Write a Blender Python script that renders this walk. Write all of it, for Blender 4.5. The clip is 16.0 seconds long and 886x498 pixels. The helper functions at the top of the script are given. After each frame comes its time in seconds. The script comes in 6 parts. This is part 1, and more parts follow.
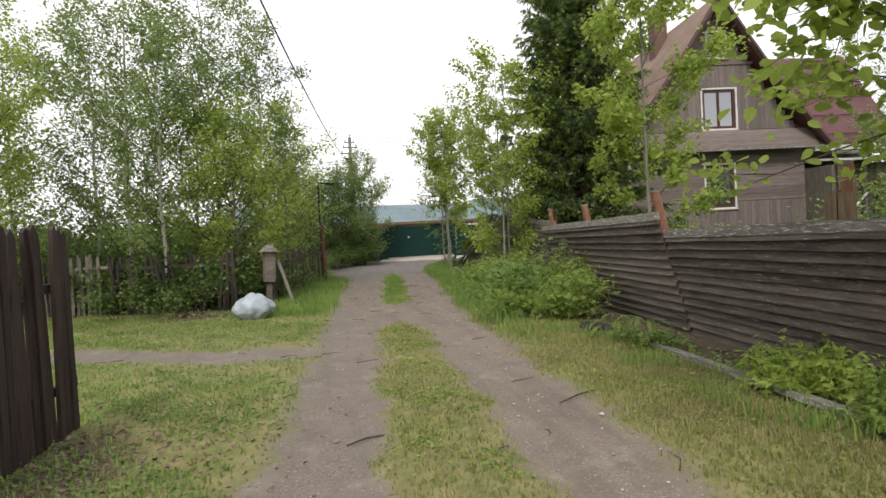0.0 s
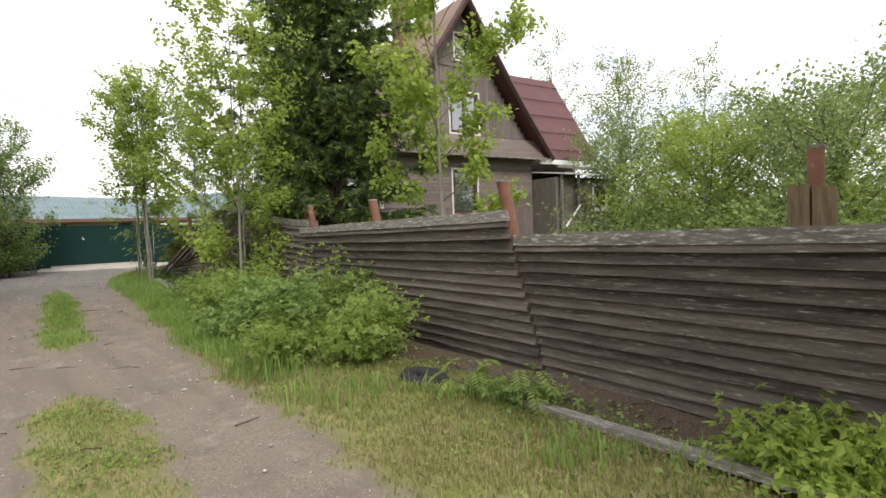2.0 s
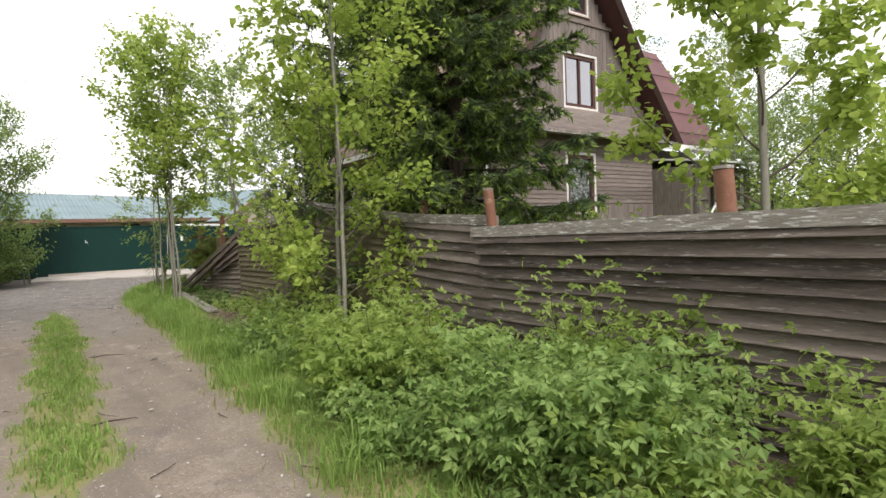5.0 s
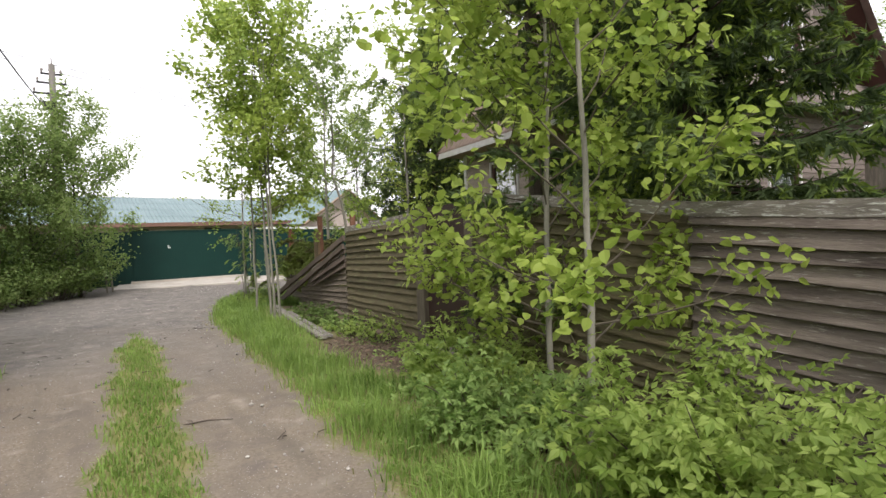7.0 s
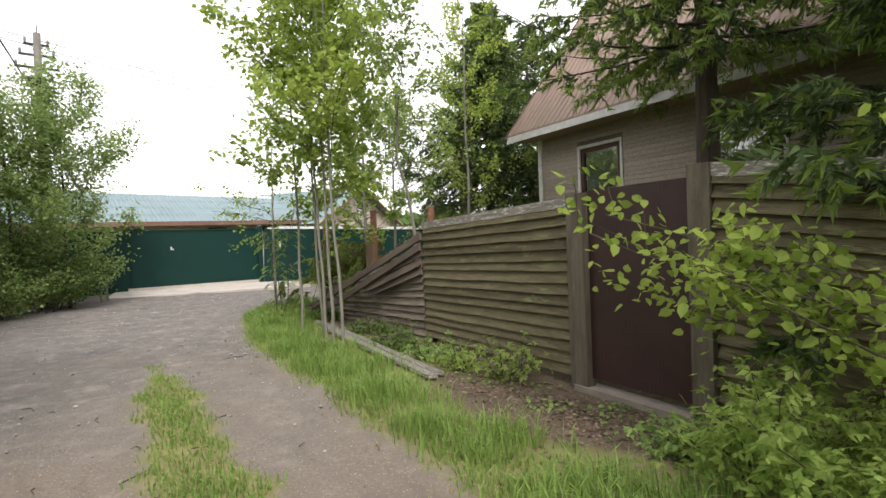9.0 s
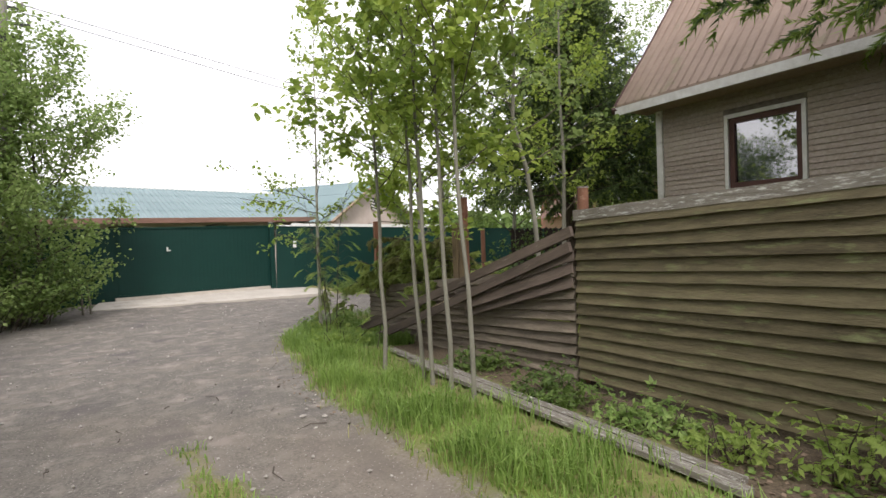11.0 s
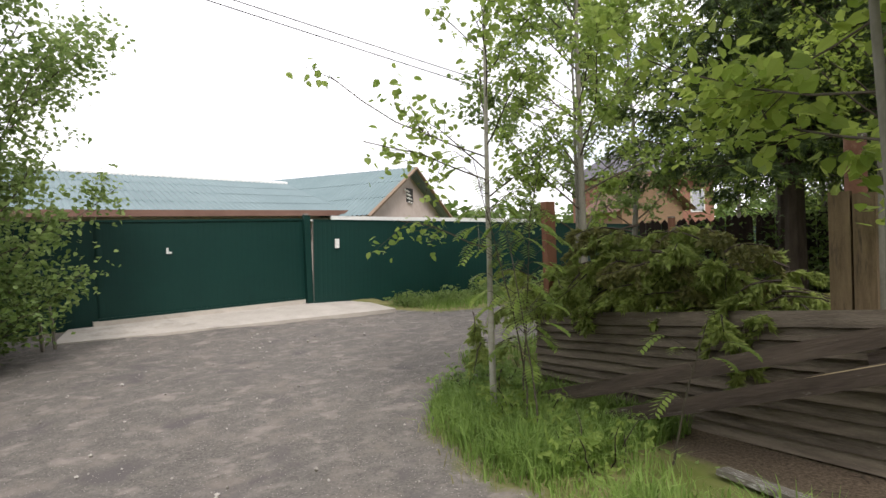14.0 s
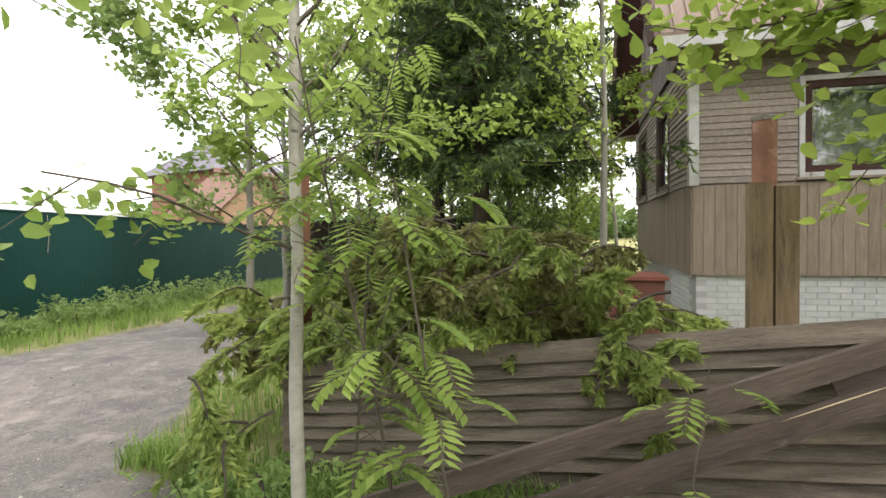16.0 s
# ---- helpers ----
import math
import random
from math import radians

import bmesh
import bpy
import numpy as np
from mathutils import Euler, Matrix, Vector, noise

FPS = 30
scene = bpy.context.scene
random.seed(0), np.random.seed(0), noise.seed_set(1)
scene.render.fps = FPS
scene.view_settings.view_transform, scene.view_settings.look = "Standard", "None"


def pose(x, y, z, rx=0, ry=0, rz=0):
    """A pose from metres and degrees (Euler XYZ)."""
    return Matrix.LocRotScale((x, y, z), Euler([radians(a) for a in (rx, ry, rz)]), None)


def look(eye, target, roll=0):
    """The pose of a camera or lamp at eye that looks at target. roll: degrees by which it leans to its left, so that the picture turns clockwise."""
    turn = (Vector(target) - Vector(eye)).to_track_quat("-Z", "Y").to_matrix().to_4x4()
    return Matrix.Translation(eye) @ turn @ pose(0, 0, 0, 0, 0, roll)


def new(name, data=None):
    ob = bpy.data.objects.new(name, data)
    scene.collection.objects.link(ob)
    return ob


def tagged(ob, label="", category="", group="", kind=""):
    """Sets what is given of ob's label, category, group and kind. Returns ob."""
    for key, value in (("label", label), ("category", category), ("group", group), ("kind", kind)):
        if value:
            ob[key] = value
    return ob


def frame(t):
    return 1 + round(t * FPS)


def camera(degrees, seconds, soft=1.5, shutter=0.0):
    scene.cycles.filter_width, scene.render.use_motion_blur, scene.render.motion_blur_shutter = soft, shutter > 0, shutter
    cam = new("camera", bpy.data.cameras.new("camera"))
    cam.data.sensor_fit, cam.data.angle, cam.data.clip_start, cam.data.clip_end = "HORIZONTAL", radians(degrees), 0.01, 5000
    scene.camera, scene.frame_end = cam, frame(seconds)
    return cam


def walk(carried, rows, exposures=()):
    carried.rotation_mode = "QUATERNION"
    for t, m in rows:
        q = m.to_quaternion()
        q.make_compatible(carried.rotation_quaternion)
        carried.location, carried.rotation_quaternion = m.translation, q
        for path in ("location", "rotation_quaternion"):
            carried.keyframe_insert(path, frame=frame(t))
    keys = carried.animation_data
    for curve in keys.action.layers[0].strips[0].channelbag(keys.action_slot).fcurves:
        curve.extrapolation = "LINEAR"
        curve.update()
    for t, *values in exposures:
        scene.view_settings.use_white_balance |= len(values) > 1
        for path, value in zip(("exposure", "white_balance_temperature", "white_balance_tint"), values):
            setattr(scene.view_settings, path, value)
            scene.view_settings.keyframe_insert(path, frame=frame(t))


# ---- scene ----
cam = camera(78.2, 16.0)
METRES, EYE, TILT, LEAN, TURN = 26.0, 1.42, 0.0, 0.0, -10.6
ROWS = [
    (0.0, 0.0, 0.0, 0.0, -0.07, -1.25, 3.11),
    (0.5, -0.0016, 0.0287, 0.0011, -8.47, -1.63, 2.83),
    (1.0, -0.0029, 0.0591, 0.0025, -17.06, -1.91, 2.54),
    (1.5, -0.0085, 0.0894, 0.0022, -25.22, -2.13, 2.17),
    (2.0, -0.0116, 0.1192, 0.001, -30.1, -2.19, 2.02),
    (2.5, -0.0153, 0.149, 0.0017, -32.96, -2.23, 1.92),
    (3.0, -0.0184, 0.1796, 0.0022, -34.99, -2.24, 1.84),
    (5.5, -0.0295, 0.3375, 0.0039, -28.82, -1.81, 2.04),
    (6.0, -0.0322, 0.3694, 0.002, -27.44, -1.7, 2.15),
    (6.5, -0.0377, 0.4023, 0.0025, -24.78, -1.57, 2.21),
    (7.0, -0.0388, 0.4327, 0.0057, -23.93, -1.41, 2.26),
    (7.5, -0.0458, 0.4621, 0.0076, -24.09, -1.35, 2.22),
    (8.0, -0.0529, 0.4909, 0.0069, -24.66, -1.22, 2.18),
    (8.5, -0.0615, 0.5205, 0.0063, -24.94, -1.21, 2.14),
    (9.0, -0.0659, 0.5512, 0.0055, -25.19, -1.16, 2.18),
    (11.5, -0.0913, 0.7185, 0.0062, -27.38, -1.19, 2.17),
    (12.0, -0.0954, 0.753, 0.0064, -27.61, -1.25, 2.21),
    (12.5, -0.1007, 0.7851, 0.0064, -27.72, -1.15, 2.17),
    (13.0, -0.1033, 0.8181, 0.0059, -27.62, -1.13, 2.23),
    (13.5, -0.1034, 0.8482, 0.0058, -27.6, -1.09, 2.31),
    (14.0, -0.1006, 0.8812, 0.006, -28.74, -1.05, 2.31),
    (14.5, -0.0975, 0.9092, 0.0061, -31.79, -1.09, 2.16),
    (15.0, -0.0893, 0.9355, 0.006, -42.54, -1.34, 1.92),
    (15.5, -0.0823, 0.961, 0.0055, -58.83, -1.67, 1.4),
    (16.0, -0.0736, 0.9869, 0.0047, -72.34, -1.84, 0.87),
]
walk(cam, [(t, pose(0, 0, EYE, TILT, LEAN, TURN) @ pose(METRES * x, METRES * y, METRES * z, 90 + pitch, roll, yaw)) for t, x, y, z, yaw, pitch, roll in ROWS],
     exposures=[(t, e, 6500, 15) for t, e in ((0.0, 0.45), (2.0, 0.72), (5.5, 0.98), (8.0, 1.03), (9.0, 1.08), (11.5, 0.87), (12.5, 0.72), (14.5, 0.82), (15.0, 1.1), (15.5, 1.48), (16.0, 1.8))])

# ---- world, sun ----
world = bpy.data.worlds.new("overcast")
scene.world = world
world.use_nodes = True
wn, wl = world.node_tree.nodes, world.node_tree.links
wbg = wn["Background"]
sky = wn.new("ShaderNodeTexSky")
sky.sky_type, sky.sun_disc = "NISHITA", False
sky.sun_elevation, sky.sun_rotation = radians(48), radians(200)
skymul = wn.new("ShaderNodeMix")
skymul.data_type, skymul.blend_type = "RGBA", "MULTIPLY"
skymul.inputs[0].default_value = 1.0
skymul.inputs[7].default_value = (0.11, 0.11, 0.11, 1)
wl.new(sky.outputs[0], skymul.inputs[6])
wco = wn.new("ShaderNodeTexCoord")
wmap = wn.new("ShaderNodeMapping")
wmap.inputs["Scale"].default_value = (1.0, 1.0, 5.0)
cloud = wn.new("ShaderNodeTexNoise")
cloud.inputs["Scale"].default_value, cloud.inputs["Detail"].default_value = 1.6, 7
ramp = wn.new("ShaderNodeValToRGB")
ramp.color_ramp.elements[0].position, ramp.color_ramp.elements[0].color = 0.22, (0.12, 0.12, 0.12, 1)
ramp.color_ramp.elements[1].position, ramp.color_ramp.elements[1].color = 0.44, (1, 1, 1, 1)
cmix = wn.new("ShaderNodeMix")
cmix.data_type = "RGBA"
cloud2 = wn.new("ShaderNodeTexNoise")
cloud2.inputs["Scale"].default_value, cloud2.inputs["Detail"].default_value = 2.3, 6
shade = wn.new("ShaderNodeMix")
shade.data_type = "RGBA"
shade.inputs[6].default_value, shade.inputs[7].default_value = (0.62, 0.65, 0.70, 1), (1.15, 1.14, 1.12, 1)
wl.new(cloud2.outputs[0], shade.inputs[0])
wl.new(shade.outputs[2], cmix.inputs[7])
wl.new(wco.outputs["Generated"], wmap.inputs[0])
wl.new(wmap.outputs[0], cloud.inputs["Vector"])
wl.new(wmap.outputs[0], cloud2.inputs["Vector"])
wl.new(cloud.outputs[0], ramp.inputs[0])
wl.new(ramp.outputs[0], cmix.inputs[0])
wl.new(skymul.outputs[2], cmix.inputs[6])
wl.new(cmix.outputs[2], wbg.inputs[0])
wbg.inputs[1].default_value = 1.1
sun = new("sun", bpy.data.lights.new("sun", "SUN"))
sun.data.energy, sun.data.angle, sun.data.color = 1.7, radians(16), (1, 0.96, 0.9)
sun.matrix_world = look((0, 0, 20), (2.5, 6.5, 13.2 - 0.0))


# ---- mesh and material helpers ----
class Acc:
    """Collects vertices and faces of one mesh."""

    def __init__(self):
        self.v, self.f, self.n = [], [], 0

    def add(self, v, f):
        v = np.asarray(v, float).reshape(-1, 3)
        if isinstance(f, np.ndarray):
            self.f.append(f + self.n)
        else:
            for k in sorted({len(q) for q in f}):
                self.f.append(np.array([q for q in f if len(q) == k], int) + self.n)
        self.v.append(v)
        self.n += len(v)
        return self

    def box(self, x0, x1, y0, y1, z0, z1, m=None):
        v = np.array([(x, y, z) for x in (x0, x1) for y in (y0, y1) for z in (z0, z1)], float)
        if m is not None:
            v = v @ np.array(m.to_3x3()).T + np.array(m.translation)
        return self.add(v, [(0, 1, 3, 2), (4, 6, 7, 5), (0, 4, 5, 1), (2, 3, 7, 6), (0, 2, 6, 4), (1, 5, 7, 3)])

    def tube(self, pts, radii, n=6, cap=True):
        pts, radii = np.asarray(pts, float), np.broadcast_to(np.asarray(radii, float), len(pts))
        t = np.gradient(pts, axis=0)
        t /= np.linalg.norm(t, axis=1)[:, None] + 1e-9
        ref = np.array((0.31, 0.95, 0.05)) if abs(t[0][1]) < 0.9 else np.array((1.0, 0, 0.1))
        a = np.cross(t, ref)
        a /= np.linalg.norm(a, axis=1)[:, None] + 1e-9
        b = np.cross(t, a)
        ang = np.arange(n) * 2 * np.pi / n
        ring = pts[:, None] + radii[:, None, None] * (np.cos(ang)[None, :, None] * a[:, None] + np.sin(ang)[None, :, None] * b[:, None])
        i, k = np.meshgrid(np.arange(len(pts) - 1), np.arange(n), indexing="ij")
        q = np.stack([i * n + k, i * n + (k + 1) % n, (i + 1) * n + (k + 1) % n, (i + 1) * n + k], -1).reshape(-1, 4)
        self.add(ring.reshape(-1, 3), q)
        if cap:
            for end in (0, len(pts) - 1):
                self.add(np.vstack([ring[end], pts[end]]), [(k, (k + 1) % n, n) for k in range(n)])
        return self

    def mesh(self, name, smooth=False):
        me = bpy.data.meshes.new(name)
        v = np.vstack(self.v)
        me.vertices.add(len(v))
        me.vertices.foreach_set("co", v.ravel())
        tot = np.concatenate([np.full(len(f), f.shape[1]) for f in self.f])
        idx = np.concatenate([f.ravel() for f in self.f])
        me.loops.add(len(idx))
        me.loops.foreach_set("vertex_index", idx)
        me.polygons.add(len(tot))
        me.polygons.foreach_set("loop_start", np.concatenate([[0], np.cumsum(tot)[:-1]]))
        me.polygons.foreach_set("use_smooth", np.full(len(tot), smooth))
        me.update(calc_edges=True)
        me.validate()
        return me


def thing(name, m=None, label="", category="", group="", kind="", mesh=None, mat=None):
    """A top-level object: an Empty, or a mesh when one is given."""
    ob = new(name, mesh)
    if mat is not None:
        mesh.materials.append(mat)
    if m is not None:
        ob.matrix_world = m
    return tagged(ob, label, category, group, kind)


def part(name, acc, mat, parent, label="", smooth=False, kind="", m=None):
    me = acc if isinstance(acc, bpy.types.Mesh) else acc.mesh(name, smooth)
    if mat is not None and not me.materials:
        me.materials.append(mat)
    ob = new(name, me)
    ob.parent = parent
    if m is not None:
        ob.matrix_basis = m
    return tagged(ob, label, kind=kind)


def rgb(c):
    return (*c, 1) if len(c) == 3 else c


def surface(name, dark, light, scale=4.0, stretch=(1, 1, 1), rough=0.85, bump=0.3, metal=0.0, spots=None, spot_scale=2.0, spot_at=0.58, island=0.0, per_object=0.0, fine=1.0, spec=0.3):
    """Two scales of noise between two colours, patches of a third, relief, and variation from piece to piece."""
    m = bpy.data.materials.new(name)
    m.use_nodes = True
    n, l = m.node_tree.nodes, m.node_tree.links
    b = n["Principled BSDF"]
    co = n.new("ShaderNodeTexCoord")
    mp = n.new("ShaderNodeMapping")
    mp.inputs["Scale"].default_value = stretch
    l.new(co.outputs["Object"], mp.inputs["Vector"])
    info = n.new("ShaderNodeObjectInfo")
    if per_object:
        off = n.new("ShaderNodeVectorMath")
        off.operation = "SCALE"
        off.inputs[0].default_value = (17, 11, 23)
        l.new(info.outputs["Random"], off.inputs["Scale"])
        l.new(off.outputs[0], mp.inputs["Location"])
    a = n.new("ShaderNodeTexNoise")
    a.inputs["Scale"].default_value, a.inputs["Detail"].default_value, a.inputs["Roughness"].default_value = scale, 6, 0.62
    f = n.new("ShaderNodeTexNoise")
    f.inputs["Scale"].default_value, f.inputs["Detail"].default_value = scale * 9 * fine, 4
    l.new(mp.outputs[0], a.inputs["Vector"])
    l.new(mp.outputs[0], f.inputs["Vector"])
    mixf = n.new("ShaderNodeMath")
    mixf.operation = "MULTIPLY_ADD"
    mixf.inputs[1].default_value = 0.45
    l.new(f.outputs[0], mixf.inputs[0])
    sub = n.new("ShaderNodeMath")
    sub.operation = "MULTIPLY_ADD"
    sub.inputs[1].default_value, sub.inputs[2].default_value = 1.3, -0.4
    l.new(a.outputs[0], sub.inputs[0])
    l.new(sub.outputs[0], mixf.inputs[2])
    last = mixf.outputs[0]
    if island or per_object:
        geo = n.new("ShaderNodeNewGeometry")
        add = n.new("ShaderNodeMath")
        add.operation = "MULTIPLY_ADD"
        add.inputs[1].default_value = island or per_object
        l.new(geo.outputs["Random Per Island"] if island else info.outputs["Random"], add.inputs[0])
        l.new(last, add.inputs[2])
        cen = n.new("ShaderNodeMath")
        cen.operation = "SUBTRACT"
        cen.inputs[1].default_value = 0.5 * (island or per_object)
        l.new(add.outputs[0], cen.inputs[0])
        last = cen.outputs[0]
    mix = n.new("ShaderNodeMix")
    mix.data_type = "RGBA"
    mix.inputs[6].default_value, mix.inputs[7].default_value = rgb(dark), rgb(light)
    l.new(last, mix.inputs[0])
    col = mix.outputs[2]
    if spots:
        s = n.new("ShaderNodeTexNoise")
        s.inputs["Scale"].default_value, s.inputs["Detail"].default_value = spot_scale, 8
        s.inputs["Roughness"].default_value = 0.7
        l.new(mp.outputs[0], s.inputs["Vector"])
        r = n.new("ShaderNodeMapRange")
        r.inputs["From Min"].default_value, r.inputs["From Max"].default_value = spot_at, spot_at + 0.12
        l.new(s.outputs[0], r.inputs["Value"])
        m2 = n.new("ShaderNodeMix")
        m2.data_type = "RGBA"
        m2.inputs[7].default_value = rgb(spots)
        l.new(r.outputs[0], m2.inputs[0])
        l.new(col, m2.inputs[6])
        col = m2.outputs[2]
    l.new(col, b.inputs["Base Color"])
    b.inputs["Roughness"].default_value, b.inputs["Metallic"].default_value = rough, metal
    b.inputs["Specular IOR Level"].default_value = spec
    if bump:
        bp = n.new("ShaderNodeBump")
        bp.inputs["Strength"].default_value, bp.inputs["Distance"].default_value = bump, 0.02
        l.new(mixf.outputs[0], bp.inputs["Height"])
        l.new(bp.outputs[0], b.inputs["Normal"])
    return m


def leafy(name, dark, light, through_light=0.35, rough=0.55):
    """Leaves: each island its own green, thin enough to let light through."""
    m = bpy.data.materials.new(name)
    m.use_nodes = True
    n, l = m.node_tree.nodes, m.node_tree.links
    b, out = n["Principled BSDF"], n["Material Output"]
    geo = n.new("ShaderNodeNewGeometry")
    co = n.new("ShaderNodeTexCoord")
    ns = n.new("ShaderNodeTexNoise")
    ns.inputs["Scale"].default_value = 0.9
    l.new(co.outputs["Object"], ns.inputs["Vector"])
    ad = n.new("ShaderNodeMath")
    ad.operation = "MULTIPLY_ADD"
    ad.inputs[1].default_value = 0.7
    l.new(geo.outputs["Random Per Island"], ad.inputs[0])
    sb = n.new("ShaderNodeMath")
    sb.operation = "MULTIPLY_ADD"
    sb.inputs[1].default_value, sb.inputs[2].default_value = 1.2, -0.45
    l.new(ns.outputs[0], sb.inputs[0])
    l.new(sb.outputs[0], ad.inputs[2])
    mix = n.new("ShaderNodeMix")
    mix.data_type = "RGBA"
    mix.inputs[6].default_value, mix.inputs[7].default_value = rgb(dark), rgb(light)
    l.new(ad.outputs[0], mix.inputs[0])
    l.new(mix.outputs[2], b.inputs["Base Color"])
    b.inputs["Roughness"].default_value, b.inputs["Specular IOR Level"].default_value = rough, 0.3
    tr = n.new("ShaderNodeBsdfTranslucent")
    l.new(mix.outputs[2], tr.inputs[0])
    sh = n.new("ShaderNodeMixShader")
    sh.inputs[0].default_value = through_light
    l.new(b.outputs[0], sh.inputs[1])
    l.new(tr.outputs[0], sh.inputs[2])
    l.new(sh.outputs[0], out.inputs[0])
    return m


OLDWOOD = surface("weathered_fence_wood", (0.036, 0.027, 0.023), (0.205, 0.17, 0.142), 2.2, (0.9, 4, 8), 0.92, 0.6, spots=(0.33, 0.31, 0.27), spot_scale=7, spot_at=0.575, per_object=0.45, fine=0.9)
MOSSWOOD = surface("mossy_fence_wood", (0.040, 0.032, 0.018), (0.175, 0.147, 0.085), 2.2, (1.4, 4, 8), 0.92, 0.6, spots=(0.16, 0.17, 0.08), spot_scale=2.0, spot_at=0.55, per_object=0.4, fine=0.9)
CORNERWOOD = surface("brown_corner_wood", (0.065, 0.052, 0.04), (0.27, 0.222, 0.17), 2.2, (1.4, 4, 8), 0.92, 0.6, spots=(0.33, 0.30, 0.25), spot_scale=6, spot_at=0.62, per_object=0.4, fine=0.9)
FALLENWOOD = surface("dark_fallen_board", (0.028, 0.020, 0.017), (0.15, 0.115, 0.092), 2.2, (0.7, 3, 5), 0.9, 0.6, spots=(0.30, 0.28, 0.25), spot_scale=6, spot_at=0.62, per_object=0.35, fine=0.7)
CAPWOOD = surface("lichen_grey_wood", (0.085, 0.074, 0.06), (0.27, 0.245, 0.21), 4.0, (1.0, 4, 6), 0.95, 0.5, spots=(0.50, 0.50, 0.46), spot_scale=9, spot_at=0.53, per_object=0.3)
DARKWOOD = surface("dark_stained_wood", (0.014, 0.009, 0.008), (0.062, 0.040, 0.034), 3.0, (6, 6, 1.0), 0.7, 0.3, spots=(0.20, 0.17, 0.15), spot_scale=6, spot_at=0.68, per_object=0.3)
GREYWOOD = surface("grey_picket_wood", (0.07, 0.06, 0.05), (0.27, 0.24, 0.20), 3.0, (7, 7, 1.0), 0.95, 0.3, per_object=0.5)
# One siding, two tones: lit west and north sides painted lighter than shaded south.
SIDING_LIT = surface("lit_house_siding", (0.19, 0.15, 0.122), (0.46, 0.39, 0.335), 3.0, (1.0, 6, 10), 0.85, 0.2, spots=(0.5, 0.46, 0.42), spot_scale=2.0, spot_at=0.6, per_object=0.3)
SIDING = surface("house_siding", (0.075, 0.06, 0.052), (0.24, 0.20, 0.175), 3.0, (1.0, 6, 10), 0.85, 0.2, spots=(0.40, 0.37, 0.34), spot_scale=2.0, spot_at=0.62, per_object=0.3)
SIDING_V = surface("house_board", (0.085, 0.07, 0.062), (0.235, 0.20, 0.178), 3.0, (10, 6, 1.0), 0.85, 0.2, per_object=0.35)
SKIRT = surface("varnished_board", (0.20, 0.15, 0.11), (0.42, 0.335, 0.255), 3.0, (10, 6, 1.0), 0.75, 0.2, per_object=0.18)
POSTWOOD = surface("old_post_wood", (0.075, 0.052, 0.03), (0.27, 0.195, 0.115), 3.0, (8, 8, 1.0), 0.9, 0.4, spots=(0.06, 0.045, 0.035), spot_scale=2, spot_at=0.58)
RUST = surface("rusty_pipe", (0.12, 0.052, 0.034), (0.275, 0.137, 0.088), 6.0, rough=0.8, bump=0.2, spots=(0.36, 0.24, 0.17), spot_scale=4)
REDPAINT = surface("red_brown_sheet", (0.085, 0.036, 0.036), (0.13, 0.058, 0.057), 1.5, rough=0.6, bump=0.1, spec=0.3)
BROWNROOF = surface("brown_sheet", (0.19, 0.135, 0.105), (0.33, 0.245, 0.195), 1.5, rough=0.7, bump=0.1, spots=(0.20, 0.17, 0.11), spot_scale=1.2, spot_at=0.55)
DOORBROWN = surface("brown_metal_door", (0.022, 0.011, 0.010), (0.050, 0.025, 0.022), 2.0, rough=0.5, bump=0.08, spots=(0.13, 0.09, 0.08), spot_scale=9, spot_at=0.7)
GREENSHEET = surface("dark_green_sheet", (0.003, 0.024, 0.020), (0.005, 0.036, 0.029), 0.8, rough=0.5, bump=0.02, spec=0.25)
TEALROOF = surface("teal_corrugated_sheet", (0.115, 0.168, 0.176), (0.178, 0.24, 0.248), 0.7, rough=0.6, bump=0.05)
WHITEPAINT = surface("white_paint", (0.55, 0.55, 0.53), (0.8, 0.8, 0.78), 5.0, rough=0.7, bump=0.1)
FLAKY = surface("flaking_white_paint", (0.42, 0.40, 0.37), (0.72, 0.71, 0.69), 6.0, rough=0.8, bump=0.3, spots=(0.16, 0.12, 0.095), spot_scale=5, spot_at=0.6)
CONCRETE = surface("pale_concrete", (0.33, 0.30, 0.26), (0.52, 0.48, 0.43), 2.0, rough=0.95, bump=0.3, spots=(0.28, 0.26, 0.23), spot_scale=1.2)
POLEGREY = surface("grey_pole", (0.13, 0.12, 0.11), (0.27, 0.25, 0.23), 3.0, (5, 5, 0.6), 0.95, 0.3)
BARK = surface("pale_grey_bark", (0.115, 0.11, 0.085), (0.26, 0.25, 0.205), 6.0, (1, 1, 0.5), 0.9, 0.3, spots=(0.06, 0.055, 0.045), spot_scale=9, spot_at=0.63)
TWIG = surface("twig_bark", (0.05, 0.042, 0.03), (0.13, 0.11, 0.08), 8, rough=0.9, bump=0.1)
BIRCHBARK = surface("birch_bark", (0.26, 0.245, 0.20), (0.47, 0.45, 0.39), 6.0, (1, 1, 2.5), 0.85, 0.2, spots=(0.05, 0.048, 0.04), spot_scale=7, spot_at=0.58)
DARKBARK = surface("dark_bark", (0.03, 0.022, 0.018), (0.10, 0.078, 0.06), 6.0, (3, 3, 0.6), 0.95, 0.5)
LEAF_YELLOW = leafy("yellow_green_leaf", (0.20, 0.295, 0.045), (0.44, 0.53, 0.122), 0.6)
LEAF_FRESH = leafy("fresh_green_leaf", (0.165, 0.255, 0.045), (0.38, 0.475, 0.128), 0.6)
LEAF_MID = leafy("green_leaf", (0.125, 0.20, 0.049), (0.30, 0.385, 0.134), 0.55)
